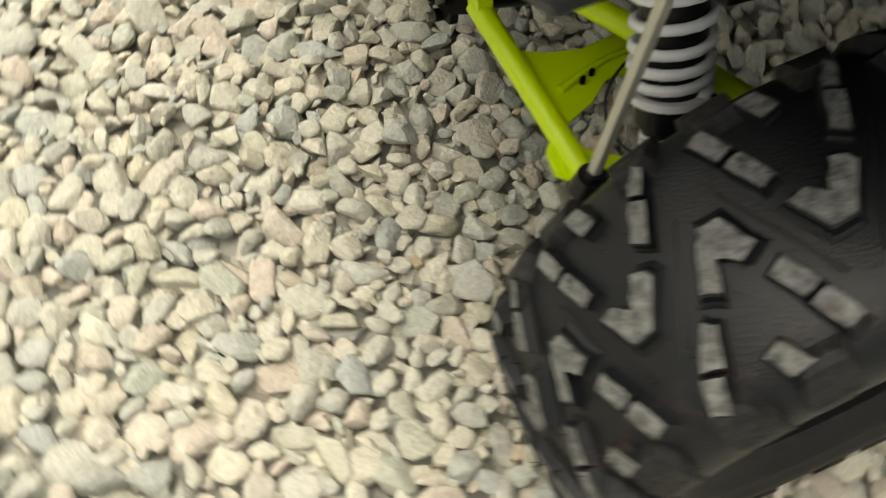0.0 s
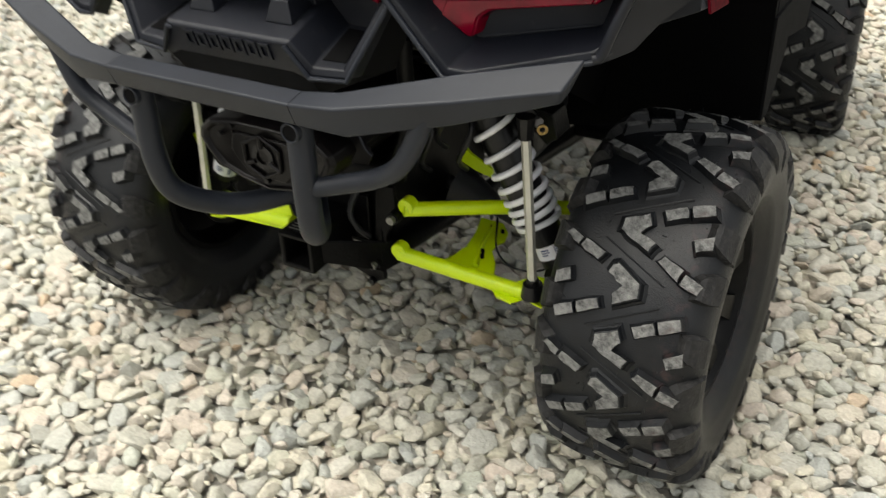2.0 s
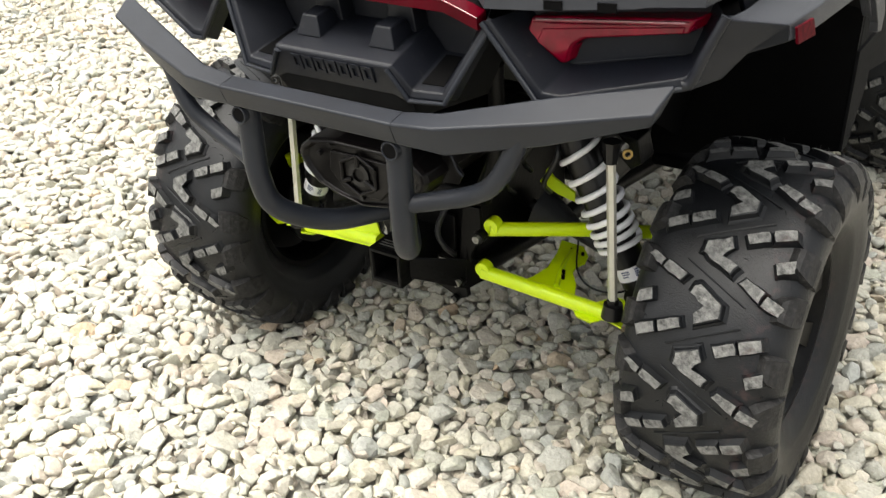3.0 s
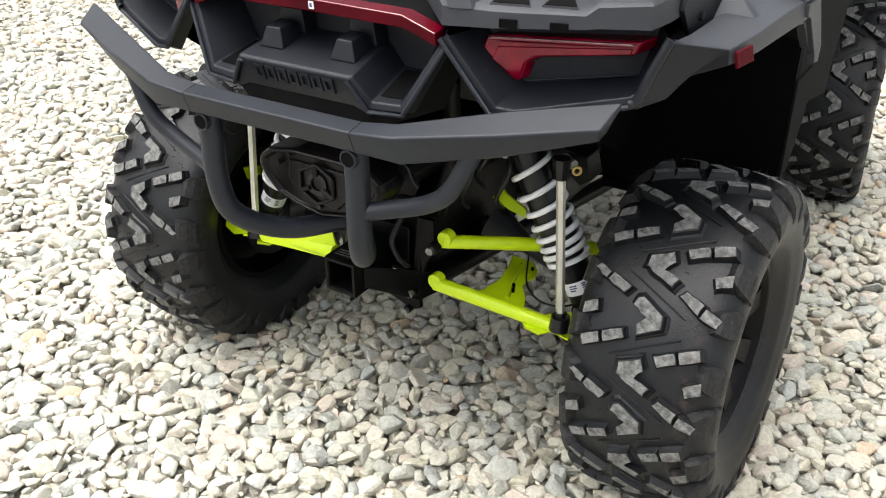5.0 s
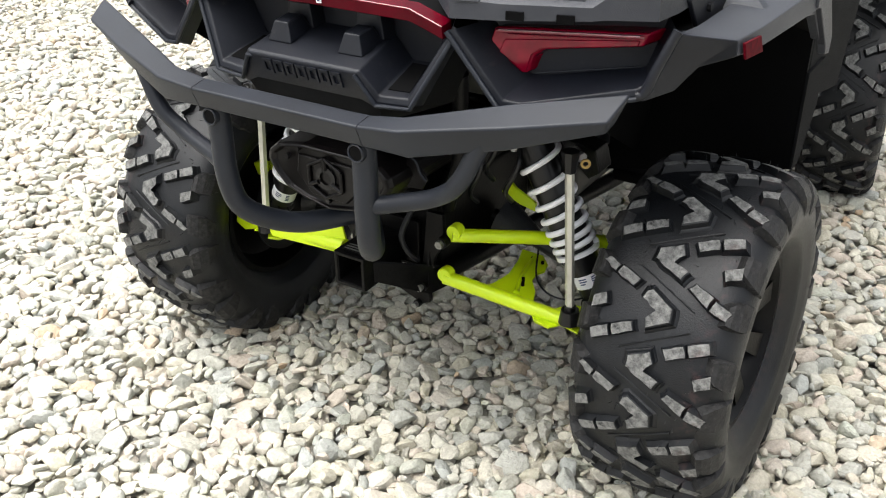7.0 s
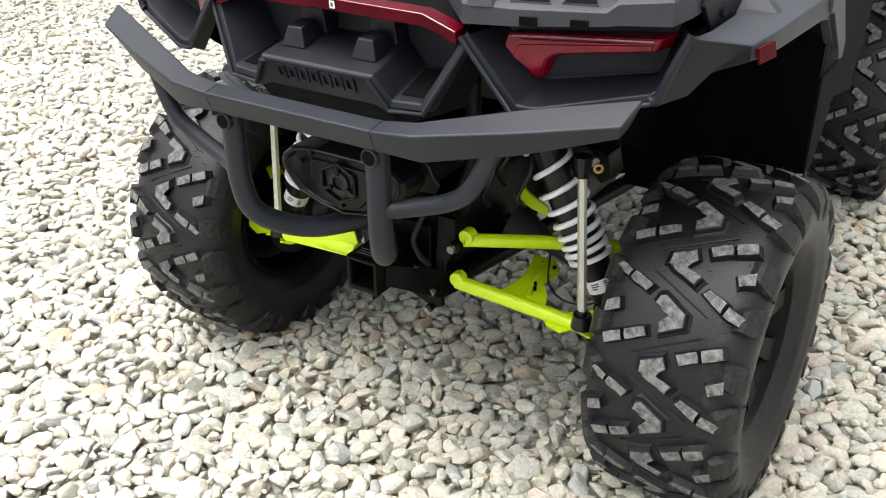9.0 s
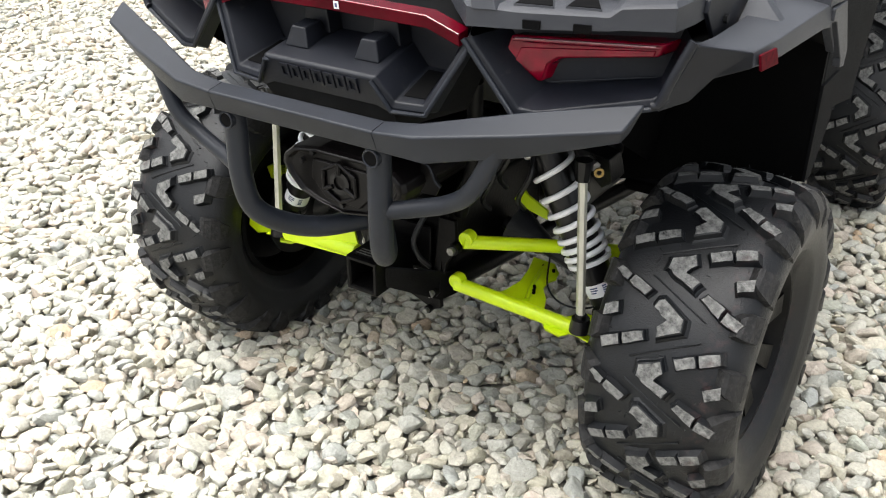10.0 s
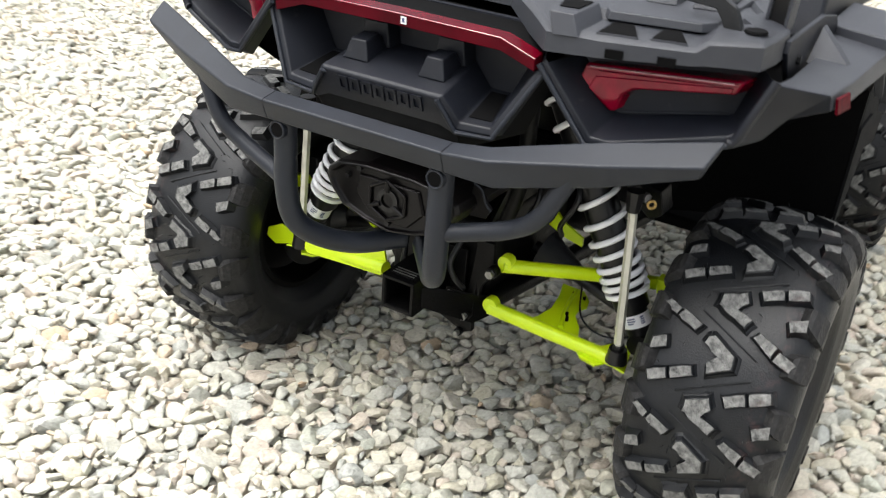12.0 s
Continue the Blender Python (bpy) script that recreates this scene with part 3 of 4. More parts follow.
part("cross_plate", slab([(-0.065, -0.228, 0.360), (0.065, -0.228, 0.360), (0.065, -0.224, 0.470), (-0.065, -0.224, 0.470)], (0, 0.008, 0)), FRAME, frame_ob, bevel=0.002)
for k in range(3):
    z = 0.389 - 0.0048 * k
    part("print_line", slab([(0.042, -0.2465, z), (0.076, -0.2395, z - 0.004), (0.076, -0.2395, z - 0.0062), (0.042, -0.2465, z - 0.0022)], (0, -0.0008, 0)), BOLT, frame_ob)
part("warning_plate", slab([(0.038, -0.2455, 0.393), (0.081, -0.2365, 0.388), (0.081, -0.2365, 0.371), (0.038, -0.2455, 0.374)], (0, 0.004, 0)), FRAME, frame_ob, "black plate with pale printed lines")
for x0, z0 in ((0.185, 0.60), (0.225, 0.565), (0.150, 0.545)):
    part("cable", tube([(x0, -0.13, z0 + 0.09), (x0 + 0.02, -0.17, z0 + 0.04), (x0 - 0.01, -0.16, z0 - 0.02), (x0 - 0.03, -0.10, z0 - 0.07)], 0.005, 8), STEEL, frame_ob)
for x0, y0, z0 in ((-0.035, -0.30, 0.748), (0.115, -0.345, 0.743), (-0.130, -0.33, 0.770)):
    part("clip", block((x0, y0, z0), (0.022, 0.012, 0.010)), BRIGHT if x0 > 0 else STEEL, frame_ob, bevel=0.002)
part("drive_housing", tube([(0, -0.21, 0.40), (0, 0.10, 0.40)], (0.075, 0.10), 24), FRAME, frame_ob)

hitch = part("hitch_receiver", bmesh.new(), FRAME, bike, "black square hitch receiver")
bm = bmesh.new()
o_, i_ = 0.034, 0.026
ring_of = lambda h, y: [(-h, y, 0.409 - h), (h, y, 0.409 - h), (h, y, 0.409 + h), (-h, y, 0.409 + h)]
loft([ring_of(i_, -0.22), ring_of(i_, -0.352), ring_of(i_ + 0.002, -0.356), ring_of(o_ - 0.001, -0.356), ring_of(o_, -0.353), ring_of(o_, -0.20)], bm, ring=True)
bm.to_mesh(hitch.data)
bm.free()
part("back_stop", block((0, -0.225, 0.409), (0.055, 0.004, 0.055)), FRAME, hitch)
part("rating_label", slab([(-0.028, -0.345, 0.4445), (0.030, -0.345, 0.4445), (0.030, -0.318, 0.4445), (-0.028, -0.318, 0.4445)], (0, 0, 0.0012)), FRAME, hitch, "black rating label with pale lines")
for k in range(3):
    y = -0.340 + 0.008 * k
    part("print_line", slab([(-0.022, y, 0.446), (0.024, y, 0.446), (0.024, y + 0.003, 0.446), (-0.022, y + 0.003, 0.446)], (0, 0, 0.0006)), BOLT, hitch)
for s in (1, -1):
    web = slab(mirrored([(0.036, -0.330, 0.425), (0.036, -0.330, 0.385), (0.095, -0.235, 0.328), (0.105, -0.205, 0.330), (0.105, -0.205, 0.375)], s), (s * 0.003, 0.010, 0))
    part("side_web", web, FRAME, hitch, bevel=0.001)

# exhaust silencer with its vented end cap
muf = part("silencer", bmesh.new(), MUFFLER, bike, "black exhaust silencer with a vented end cap")
half_rim = [(0.0, 0.552), (0.056, 0.562), (0.098, 0.577), (0.123, 0.603), (0.134, 0.624), (0.130, 0.639), (0.108, 0.656), (0.050, 0.665)]
outline = half_rim + [(-x, z) for x, z in half_rim[:0:-1]]
rim = lambda k, y: [(x * k, y, 0.610 + (z - 0.610) * k) for x, z in outline]
bm = loft([rim(0.96, -0.05), rim(1.0, -0.08), rim(1.0, -0.388), rim(0.97, -0.398), rim(0.90, -0.400), rim(0.86, -0.393)], ring=True, caps=True)
bm.to_mesh(muf.data)
bm.free()
mod = muf.modifiers.new("edge", "BEVEL")
mod.width, mod.segments, mod.limit_method = 0.006, 2, "ANGLE"
for k in range(6):
    a0 = radians(60 * k + 30)
    p0, p1 = (0.040 * math.cos(a0), 0.036 * math.sin(a0)), (0.040 * math.cos(a0 + radians(60)), 0.036 * math.sin(a0 + radians(60)))
    part("guard_bar", tube([(p0[0], -0.402, 0.613 + p0[1]), (p1[0], -0.402, 0.613 + p1[1])], 0.0032, 8), MUFFLER, muf)
for k in range(3):
    a0 = radians(120 * k + 90)
    part("guard_rib", tube([(0.016 * math.cos(a0), -0.402, 0.613 + 0.016 * math.sin(a0)), (0.040 * math.cos(a0), -0.402, 0.613 + 0.036 * math.sin(a0))], 0.0045, 8), MUFFLER, muf)
part("guard_plate", slab([(-0.062, -0.3945, 0.645), (0.060, -0.3945, 0.645), (0.072, -0.3945, 0.605), (0.040, -0.3945, 0.572), (-0.036, -0.3945, 0.574), (-0.068, -0.3945, 0.610)], (0, -0.004, 0), taper=0.94), MUFFLER, muf, bevel=0.001)
part("outlet", revolve([(0, 0.012), (0, 0.021), (0.006, 0.021), (0.006, 0.012)], 24), STEEL, muf, m=pose(0.0, -0.396, 0.613, 0, 0, -90))
for x, z in ((-0.085, 0.635), (0.085, 0.635), (0.0, 0.570), (-0.06, 0.655)):
    part("screw", tube([(x, -0.392, z), (x, -0.401, z)], 0.005, 6), STEEL, muf)

part("heat_shield", slab([(0.128, -0.34, 0.662), (0.140, -0.335, 0.652), (0.160, -0.33, 0.620), (0.150, -0.33, 0.600), (0.118, -0.335, 0.600)], (0, 0.004, 0)), MUFFLER, muf, "black heat shield")
part("shield_edge", tube([(0.130, -0.342, 0.664), (0.143, -0.337, 0.652), (0.150, -0.334, 0.630), (0.160, -0.332, 0.618)], 0.0022, 8), BUMPER, muf)

# rear bumper: bar, wings, tubes and braces
bar = lambda x: [(x, -0.482, 0.787), (x, -0.520, 0.780), (x, -0.506, 0.743), (x, -0.482, 0.748)]
bump = part("rear_bumper", loft([bar(-0.166), bar(-0.08), bar(0.08), bar(0.166)], ring=True), BUMPER, bike, "charcoal steel rear bumper with swept wings", bevel=0.005)
for s in (1, -1):
    wing = [[(0.1672, -0.482, 0.787), (0.1672, -0.520, 0.780), (0.1672, -0.506, 0.743), (0.1672, -0.482, 0.748)],
            [(0.230, -0.484, 0.797), (0.240, -0.522, 0.788), (0.248, -0.506, 0.742), (0.240, -0.470, 0.748)],
            [(0.380, -0.432, 0.829), (0.385, -0.478, 0.806), (0.382, -0.460, 0.766), (0.375, -0.425, 0.770)],
            [(0.527, -0.375, 0.852), (0.516, -0.426, 0.823), (0.508, -0.412, 0.800), (0.505, -0.380, 0.802)]]
    bm = loft([mirrored(w, s) for w in wing], ring=True)
    bm.verts.ensure_lookup_table()
    bm.faces.new(bm.verts[-4:])
    part("wing", bm, BUMPER, bump, bevel=0.005)
    post = part("bumper_post", tube(mirrored([(0.150, -0.482, 0.757), (0.150, -0.482, 0.690), (0.149, -0.482, 0.620), (0.141, -0.470, 0.561), (0.117, -0.434, 0.524), (0.078, -0.378, 0.500), (0.020, -0.310, 0.503)], s), 0.0195, 20), BUMPER, bump)
    hole = revolve([(-0.004, 0.0), (-0.004, 0.0118), (0.0032, 0.0122), (0.0040, 0.0138), (0.0025, 0.0152), (-0.006, 0.0160)], 28)
    hole_ob = part("bolt_hole", hole, BUMPER, post, m=pose(s * 0.150, -0.5005, 0.7285, 0, 0, -90))
    # black disc just inside the ring paints the shade of the open hole
    part("bolt_hole_shade", tube([(0.001, 0, 0), (0.0022, 0, 0)], 0.0117, 24, smooth_steps=1), LINER_AND_HOLES, hole_ob)
    part("brace", tube(mirrored([(0.155, -0.480, 0.634), (0.195, -0.468, 0.643), (0.262, -0.460, 0.666), (0.308, -0.466, 0.703), (0.345, -0.462, 0.775)], s), 0.0145, 16), BUMPER, bump)

# tail panel between the lamps
R_ = [(-0.250, -0.385, 0.905), (-0.190, -0.420, 0.795), (-0.140, -0.424, 0.793), (-0.113, -0.436, 0.832), (0.113, -0.436, 0.832), (0.140, -0.424, 0.793), (0.190, -0.420, 0.795), (0.250, -0.385, 0.905)]
B_ = [(-0.222, -0.320, 0.925), (-0.172, -0.325, 0.822), (-0.135, -0.325, 0.822), (-0.105, -0.325, 0.857), (0.105, -0.325, 0.857), (0.135, -0.325, 0.822), (0.172, -0.325, 0.822), (0.222, -0.320, 0.925)]
O_ = [(-0.260, -0.388, 0.902), (-0.196, -0.423, 0.784), (-0.136, -0.428, 0.781), (-0.108, -0.440, 0.827), (0.108, -0.440, 0.827), (0.136, -0.428, 0.781), (0.196, -0.423, 0.784), (0.260, -0.388, 0.902)]
U_ = [(-0.235, -0.26, 0.885), (-0.180, -0.28, 0.745), (-0.130, -0.40, 0.740), (-0.105, -0.415, 0.745), (0.105, -0.415, 0.745), (0.130, -0.40, 0.740), (0.180, -0.28, 0.745), (0.235, -0.26, 0.885)]
D_ = [tuple(o[k] + (u[k] - o[k]) * (0.55 if abs(o[0]) < 0.12 else 0.28) for k in range(3)) for o, u in zip(O_, U_)]
panel = part("tail_panel", loft([B_, R_, O_, D_]), PLASTIC, bike, "black moulded tail panel with a stepped shelf", bevel=0.003)
for run in ([*O_[:4], (-0.098, -0.424, 0.822)], [(0.098, -0.424, 0.822), *O_[4:]]):
    part("rim_bead", tube([(x, y - 0.002, z - 0.003) for x, y, z in run], 0.0040, 10, smooth_steps=1), BUMPER, panel, "rounded moulded rim")
part("under_tray", loft([[(x * 0.995, y + 0.002, z) for x, y, z in D_], U_]), SIDE, panel)
part("back_wall", slab([(-0.245, -0.318, 0.935), (-0.225, -0.322, 0.90), (-0.170, -0.322, 0.818), (0.170, -0.322, 0.818), (0.225, -0.322, 0.90), (0.245, -0.318, 0.935)], (0, 0.01, 0)), PLASTIC, panel)
for s in (1, -1):
    x = s * 0.0715
    ped = loft([[(x - 0.025, -0.405, 0.839), (x + 0.025, -0.405, 0.839), (x + 0.022, -0.346, 0.851), (x - 0.022, -0.346, 0.851)],
                [(x - 0.0145, -0.397, 0.872), (x + 0.0145, -0.397, 0.872), (x + 0.016, -0.360, 0.877), (x - 0.016, -0.360, 0.877)]], ring=True, caps=True)
    block_rows = [[(x + w * k, -0.321 - d, 0.875 + (z - 0.875) * k) for w, z in ((-0.031, 0.851), (-0.025, 0.895), (0.025, 0.895), (0.031, 0.851))] for k, d in ((1.06, 0.0), (1.0, 0.010), (0.90, 0.030))]
    part("wall_block", loft(block_rows, ring=True, caps=True), PLASTIC, panel, bevel=0.0025)
    part("foot_boss", ped, PLASTIC, panel, bevel=0.003)
    # thin black plate on the pocket floor paints the shade of a slot
    part("drain_slot_shade", slab(mirrored([(0.146, -0.408, 0.7985), (0.184, -0.406, 0.7995), (0.170, -0.335, 0.8195), (0.142, -0.335, 0.8195)], s), (0, 0, 0.0010)), LINER_AND_HOLES, panel)
for k in range(7):
    x = -0.080 + 0.0232 * k
    y = lambda z: -0.4405 + (0.827 - z) * 0.305
    outer_, inner_ = [(x, .8225), (x + .0195, .8225), (x + .0195, .7975), (x, .7975)], [(x + .0055, .817), (x + .014, .817), (x + .014, .803), (x + .0055, .803)]
    bm = loft([[(px, y(pz) + 0.001, pz) for px, pz in outer_], [(px, y(pz) - 0.0030, pz) for px, pz in outer_], [(px, y(pz) - 0.0030, pz) for px, pz in inner_], [(px, y(pz) + 0.001, pz) for px, pz in inner_]], ring=True)
    part("embossed_mark", bm, PLASTIC, panel)

# centre tail lamp
mid = [(-0.240, 0.898), (-0.183, 0.917), (0.0, 0.919), (0.183, 0.917), (0.240, 0.898)]
sec = lambda x, z: [(x, -0.372, z - 0.010), (x, -0.398, z - 0.011), (x, -0.401, z + 0.009), (x, -0.373, z + 0.0125)]
lamp = part("centre_lamp", loft([sec(x, z) for x, z in mid], ring=True, caps=True), RED_DARK, bike, "dark red centre tail lamp bar", bevel=0.0015)
part("lamp_hood", loft([[(x, -0.3725, z - 0.008), (x, -0.3725, z + 0.0105), (x, -0.300, z + 0.016), (x, -0.300, z - 0.008)] for x, z in mid], ring=True, caps=True), LINER_AND_HOLES, lamp, "black backing behind the red cover")
part("lens_edge", tube([(x, -0.4005, z + 0.0085) for x, z in mid], 0.0014, 10, smooth_steps=1), RED_EDGE, lamp, "glossy red lens edge")
part("lamp_sticker", slab([(0.010, -0.4015, 0.925), (0.020, -0.4015, 0.925), (0.020, -0.4005, 0.913), (0.010, -0.4005, 0.913)], (0, -0.0008, 0)), WHITE, lamp, "small white sticker")
part("sticker_mark", slab([(0.0130, -0.4025, 0.9225), (0.017, -0.4025, 0.9225), (0.017, -0.402, 0.916), (0.0130, -0.402, 0.916)], (0, -0.0006, 0)), INK, lamp)

# lamp pods, fenders and arch liners
for s in (1, -1):
    r = [(0.258, -0.398, 0.905), (0.335, -0.388, 0.810), (0.360, -0.382, 0.808), (0.510, -0.322, 0.838), (0.522, -0.312, 0.846), (0.550, -0.288, 0.914)]
    b = [(0.285, -0.330, 0.910), (0.345, -0.320, 0.832), (0.362, -0.314, 0.831), (0.488, -0.258, 0.847), (0.496, -0.252, 0.849), (0.515, -0.230, 0.920)]
    o = [(0.247, -0.398, 0.903), (0.328, -0.390, 0.800), (0.360, -0.385, 0.797), (0.514, -0.324, 0.827), (0.531, -0.310, 0.840), (0.560, -0.285, 0.912)]
    u = [(0.243, -0.372, 0.893), (0.326, -0.362, 0.786), (0.359, -0.352, 0.781), (0.510, -0.230, 0.800), (0.530, -0.220, 0.820), (0.560, -0.210, 0.900)]
    pod = part("lamp_pod", loft([mirrored(q, s) for q in (b, r, o, u)]), PLASTIC, bike, "black tail lamp housing with an open tray", bevel=0.003)
    part("pod_wall", slab(mirrored([b[0], b[1], b[2], b[3], b[4], b[5], (0.515, -0.23, 0.95), (0.285, -0.33, 0.95)], s), (0, 0.006, 0)), PLASTIC, pod)
    lens = [(0.299, -0.351, 0.904), (0.510, -0.2856, 0.9068), (0.501, -0.2884, 0.8864), (0.368, -0.3297, 0.874), (0.354, -0.334, 0.8637), (0.3474, -0.336, 0.8395), (0.339, -0.3385, 0.836),
            (0.317, -0.3455, 0.855), (0.2965, -0.352, 0.869), (0.293, -0.353, 0.885)]
    tl = part("tail_lamp", slab(mirrored(lens, s), (s * 0.008, 0.050, -0.002)), RED, bike, "dark red angular tail lamp", bevel=0.004)
    inset = [(0.3135, -0.3466, 0.8868), (0.4985, -0.2892, 0.8962), (0.4960, -0.2900, 0.8885), (0.365, -0.3306, 0.8770), (0.351, -0.3349, 0.8660), (0.3450, -0.3368, 0.8425), (0.340, -0.3383, 0.8415), (0.3200, -0.3446, 0.8570), (0.306, -0.3489, 0.868)]
    part("inner_lens", slab(mirrored(inset, s), (s * 0.0008, -0.0026, 0), taper=0.985), RED, tl, bevel=0.001)
    part("lens_edge", tube(mirrored([(0.302, -0.3515, 0.8985), (0.400, -0.3212, 0.9000), (0.502, -0.2895, 0.9010)], s), 0.0030, 10), RED_EDGE, tl, "glossy red lens edge")
    # thin pale line painted where the lens's upper edge would gleam
    part("highlight_line", tube(mirrored([(0.306, -0.3524, 0.9003), (0.400, -0.3234, 0.9017), (0.498, -0.2930, 0.9025)], s), 0.0011, 8), LENS_HIGHLIGHT, tl, "pale line painted as the lens highlight")
    part("lens_line", tube(mirrored([(0.318, -0.3466, 0.8945), (0.400, -0.3213, 0.8955), (0.470, -0.2996, 0.8965)], s), 0.0010, 8), RED_EDGE, tl)
    part("rim_tube", tube(mirrored([(0.556, -0.306, 0.922), (0.538, -0.318, 0.876), (0.522, -0.322, 0.834), (0.512, -0.326, 0.829)], s), 0.0072, 12), PLASTIC, pod)
    part("rim_bead", tube(mirrored([(x, y - 0.002, z - 0.002) for x, y, z in o[:5]], s), 0.0042, 10, smooth_steps=1), BUMPER, pod, "rounded moulded rim")
    part("tray_lip", tube(mirrored([(0.352, -0.320, 0.834), (0.490, -0.260, 0.849)], s), 0.0018, 8), PLASTIC, pod)
    fen = [[(0.552, -0.284, 0.913), (0.560, -0.235, 0.913), (0.560, -0.10, 0.912), (0.552, 0.00, 0.911), (0.540, 0.12, 0.910)],
           [(0.618, -0.237, 0.901), (0.622, -0.200, 0.901), (0.629, -0.153, 0.902), (0.637, 0.00, 0.904), (0.642, 0.08, 0.905)],
           [(0.622, -0.247, 0.882), (0.627, -0.200, 0.876), (0.634, -0.150, 0.876), (0.643, 0.00, 0.874), (0.648, 0.095, 0.873)],
           [(0.574, -0.256, 0.861), (0.575, -0.200, 0.866), (0.590, -0.150, 0.866), (0.600, 0.00, 0.864), (0.600, 0.095, 0.862)]]
    fender = part("rear_fender", loft([mirrored(f, s) for f in fen]), RACK, bike, "grey moulded plastic rear fender", smooth=14, bevel=0.002)
    part("fender_step", slab(mirrored([(0.532, 0.105, 0.900), (0.643, 0.066, 0.900), (0.650, 0.145, 0.898), (0.650, 0.330, 0.89), (0.530, 0.330, 0.90)], s), (0, 0, 0.024), taper=0.985), RACK, fender, bevel=0.003)
    part("arch_edge", slab(mirrored([(0.650, 0.078, 0.898), (0.651, 0.150, 0.898), (0.653, 0.215, 0.800), (0.652, 0.215, 0.768), (0.651, 0.190, 0.772), (0.650, 0.186, 0.790), (0.650, 0.102, 0.872), (0.650, 0.078, 0.878)], s), (-s * 0.014, 0, 0)), RACK, fender, bevel=0.002)
    face = [(0.556, -0.288, 0.913), (0.6185, -0.2385, 0.9005), (0.6225, -0.2485, 0.881), (0.574, -0.258, 0.861), (0.545, -0.266, 0.824), (0.512, -0.300, 0.812), (0.530, -0.312, 0.838)]
    part("corner_panel", slab(mirrored(face, s), (-s * 0.01, 0.02, 0)), PLASTIC, fender, bevel=0.002)
    part("arch_corner", slab(mirrored([(0.641, 0.045, 0.902), (0.641, 0.045, 0.870), (0.641, 0.105, 0.860), (0.641, 0.175, 0.800), (0.641, 0.175, 0.900)], s), (-s * 0.016, 0, 0)), RACK, fender, bevel=0.002)
    part("side_reflector", slab(mirrored(REFLECTOR_PLACE, s), (s * 0.004, 0, 0)), REFLECTOR, fender, "small red side reflector", bevel=0.001)
    part("bracket", slab(mirrored([(0.548, -0.195, 0.892), (0.548, -0.240, 0.945), (0.548, -0.235, 0.962), (0.548, -0.02, 0.962), (0.548, 0.085, 0.944), (0.548, 0.150, 0.895)], s), (-s * 0.008, 0, 0)), PLASTIC, fender, bevel=0.002)
    part("bracket_bolt", tube(mirrored([(0.547, -0.165, 0.922), (0.554, -0.165, 0.922)], s), 0.007, 6), STEEL, fender, smooth=20)
    part("rib", slab(mirrored([(0.550, -0.105, 0.905), (0.614, -0.084, 0.900), (0.552, -0.045, 0.950)], s), (s * 0.002, 0.018, 0)), RACK, fender, bevel=0.001)
    # arch liner: roof, inner wall and the guard ahead of the wheel
    roof = [[(0.575, -0.255, 0.855), (0.62, -0.15, 0.868), (0.635, 0.086, 0.865), (0.604, 0.31, 0.770)],
            [(0.52, -0.280, 0.815), (0.50, -0.15, 0.845), (0.50, 0.086, 0.850), (0.50, 0.34, 0.780)],
            [(0.40, -0.270, 0.770), (0.36, -0.12, 0.770), (0.34, 0.086, 0.780), (0.34, 0.34, 0.780)],
            [(0.36, -0.220, 0.720), (0.30, -0.06, 0.680), (0.27, 0.086, 0.600), (0.27, 0.34, 0.450)]]
    liner = part("arch_liner", loft([mirrored(q, s) for q in roof]), LINER_AND_HOLES, bike, "black plastic wheel arch liner")
    part("mud_guard", slab(mirrored([(0.20, 0.33, 0.40), (0.600, 0.302, 0.50), (0.602, 0.302, 0.65), (0.604, 0.302, 0.77), (0.56, 0.302, 0.90), (0.20, 0.33, 0.90)], s), (0, 0.012, 0)), LINER_AND_HOLES, liner)
    part("side_panel", slab(mirrored([(0.604, 0.330, 0.890), (0.604, 0.312, 0.640), (0.604, 0.62, 0.580), (0.604, 0.64, 0.63), (0.604, 0.72, 0.77), (0.604, 0.75, 0.890)], s), (-s * 0.012, 0, 0)), SIDE, bike, "dark grey side panel", bevel=0.004)
    part("guard_lip", slab(mirrored([(0.603, 0.300, 0.70), (0.600, 0.300, 0.50), (0.600, 0.340, 0.50), (0.602, 0.42, 0.60), (0.603, 0.42, 0.70)], s), (s * 0.006, 0, 0)), SIDE, liner, bevel=0.001)
    part("footwell", slab(mirrored([(0.20, 0.36, 0.36), (0.45, 0.36, 0.36), (0.45, 1.02, 0.36), (0.20, 1.02, 0.36)], s), (0, 0, 0.03)), LINER_AND_HOLES, bike, "black plastic footwell", bevel=0.01)

part("body_shell", slab([(-0.34, -0.24, 0.90), (0.34, -0.24, 0.90), (0.30, 1.60, 0.90), (-0.30, 1.60, 0.90)], (0, 0, -0.14), taper=0.9), LINER_AND_HOLES, bike, "black central body shell")
part("seat_base", slab([(-0.30, 0.05, 0.90), (0.30, 0.05, 0.90), (0.26, 1.0, 0.90), (-0.26, 1.0, 0.90)], (0, 0, 0.12), taper=0.9), PLASTIC, bike, "black seat base", bevel=0.02)
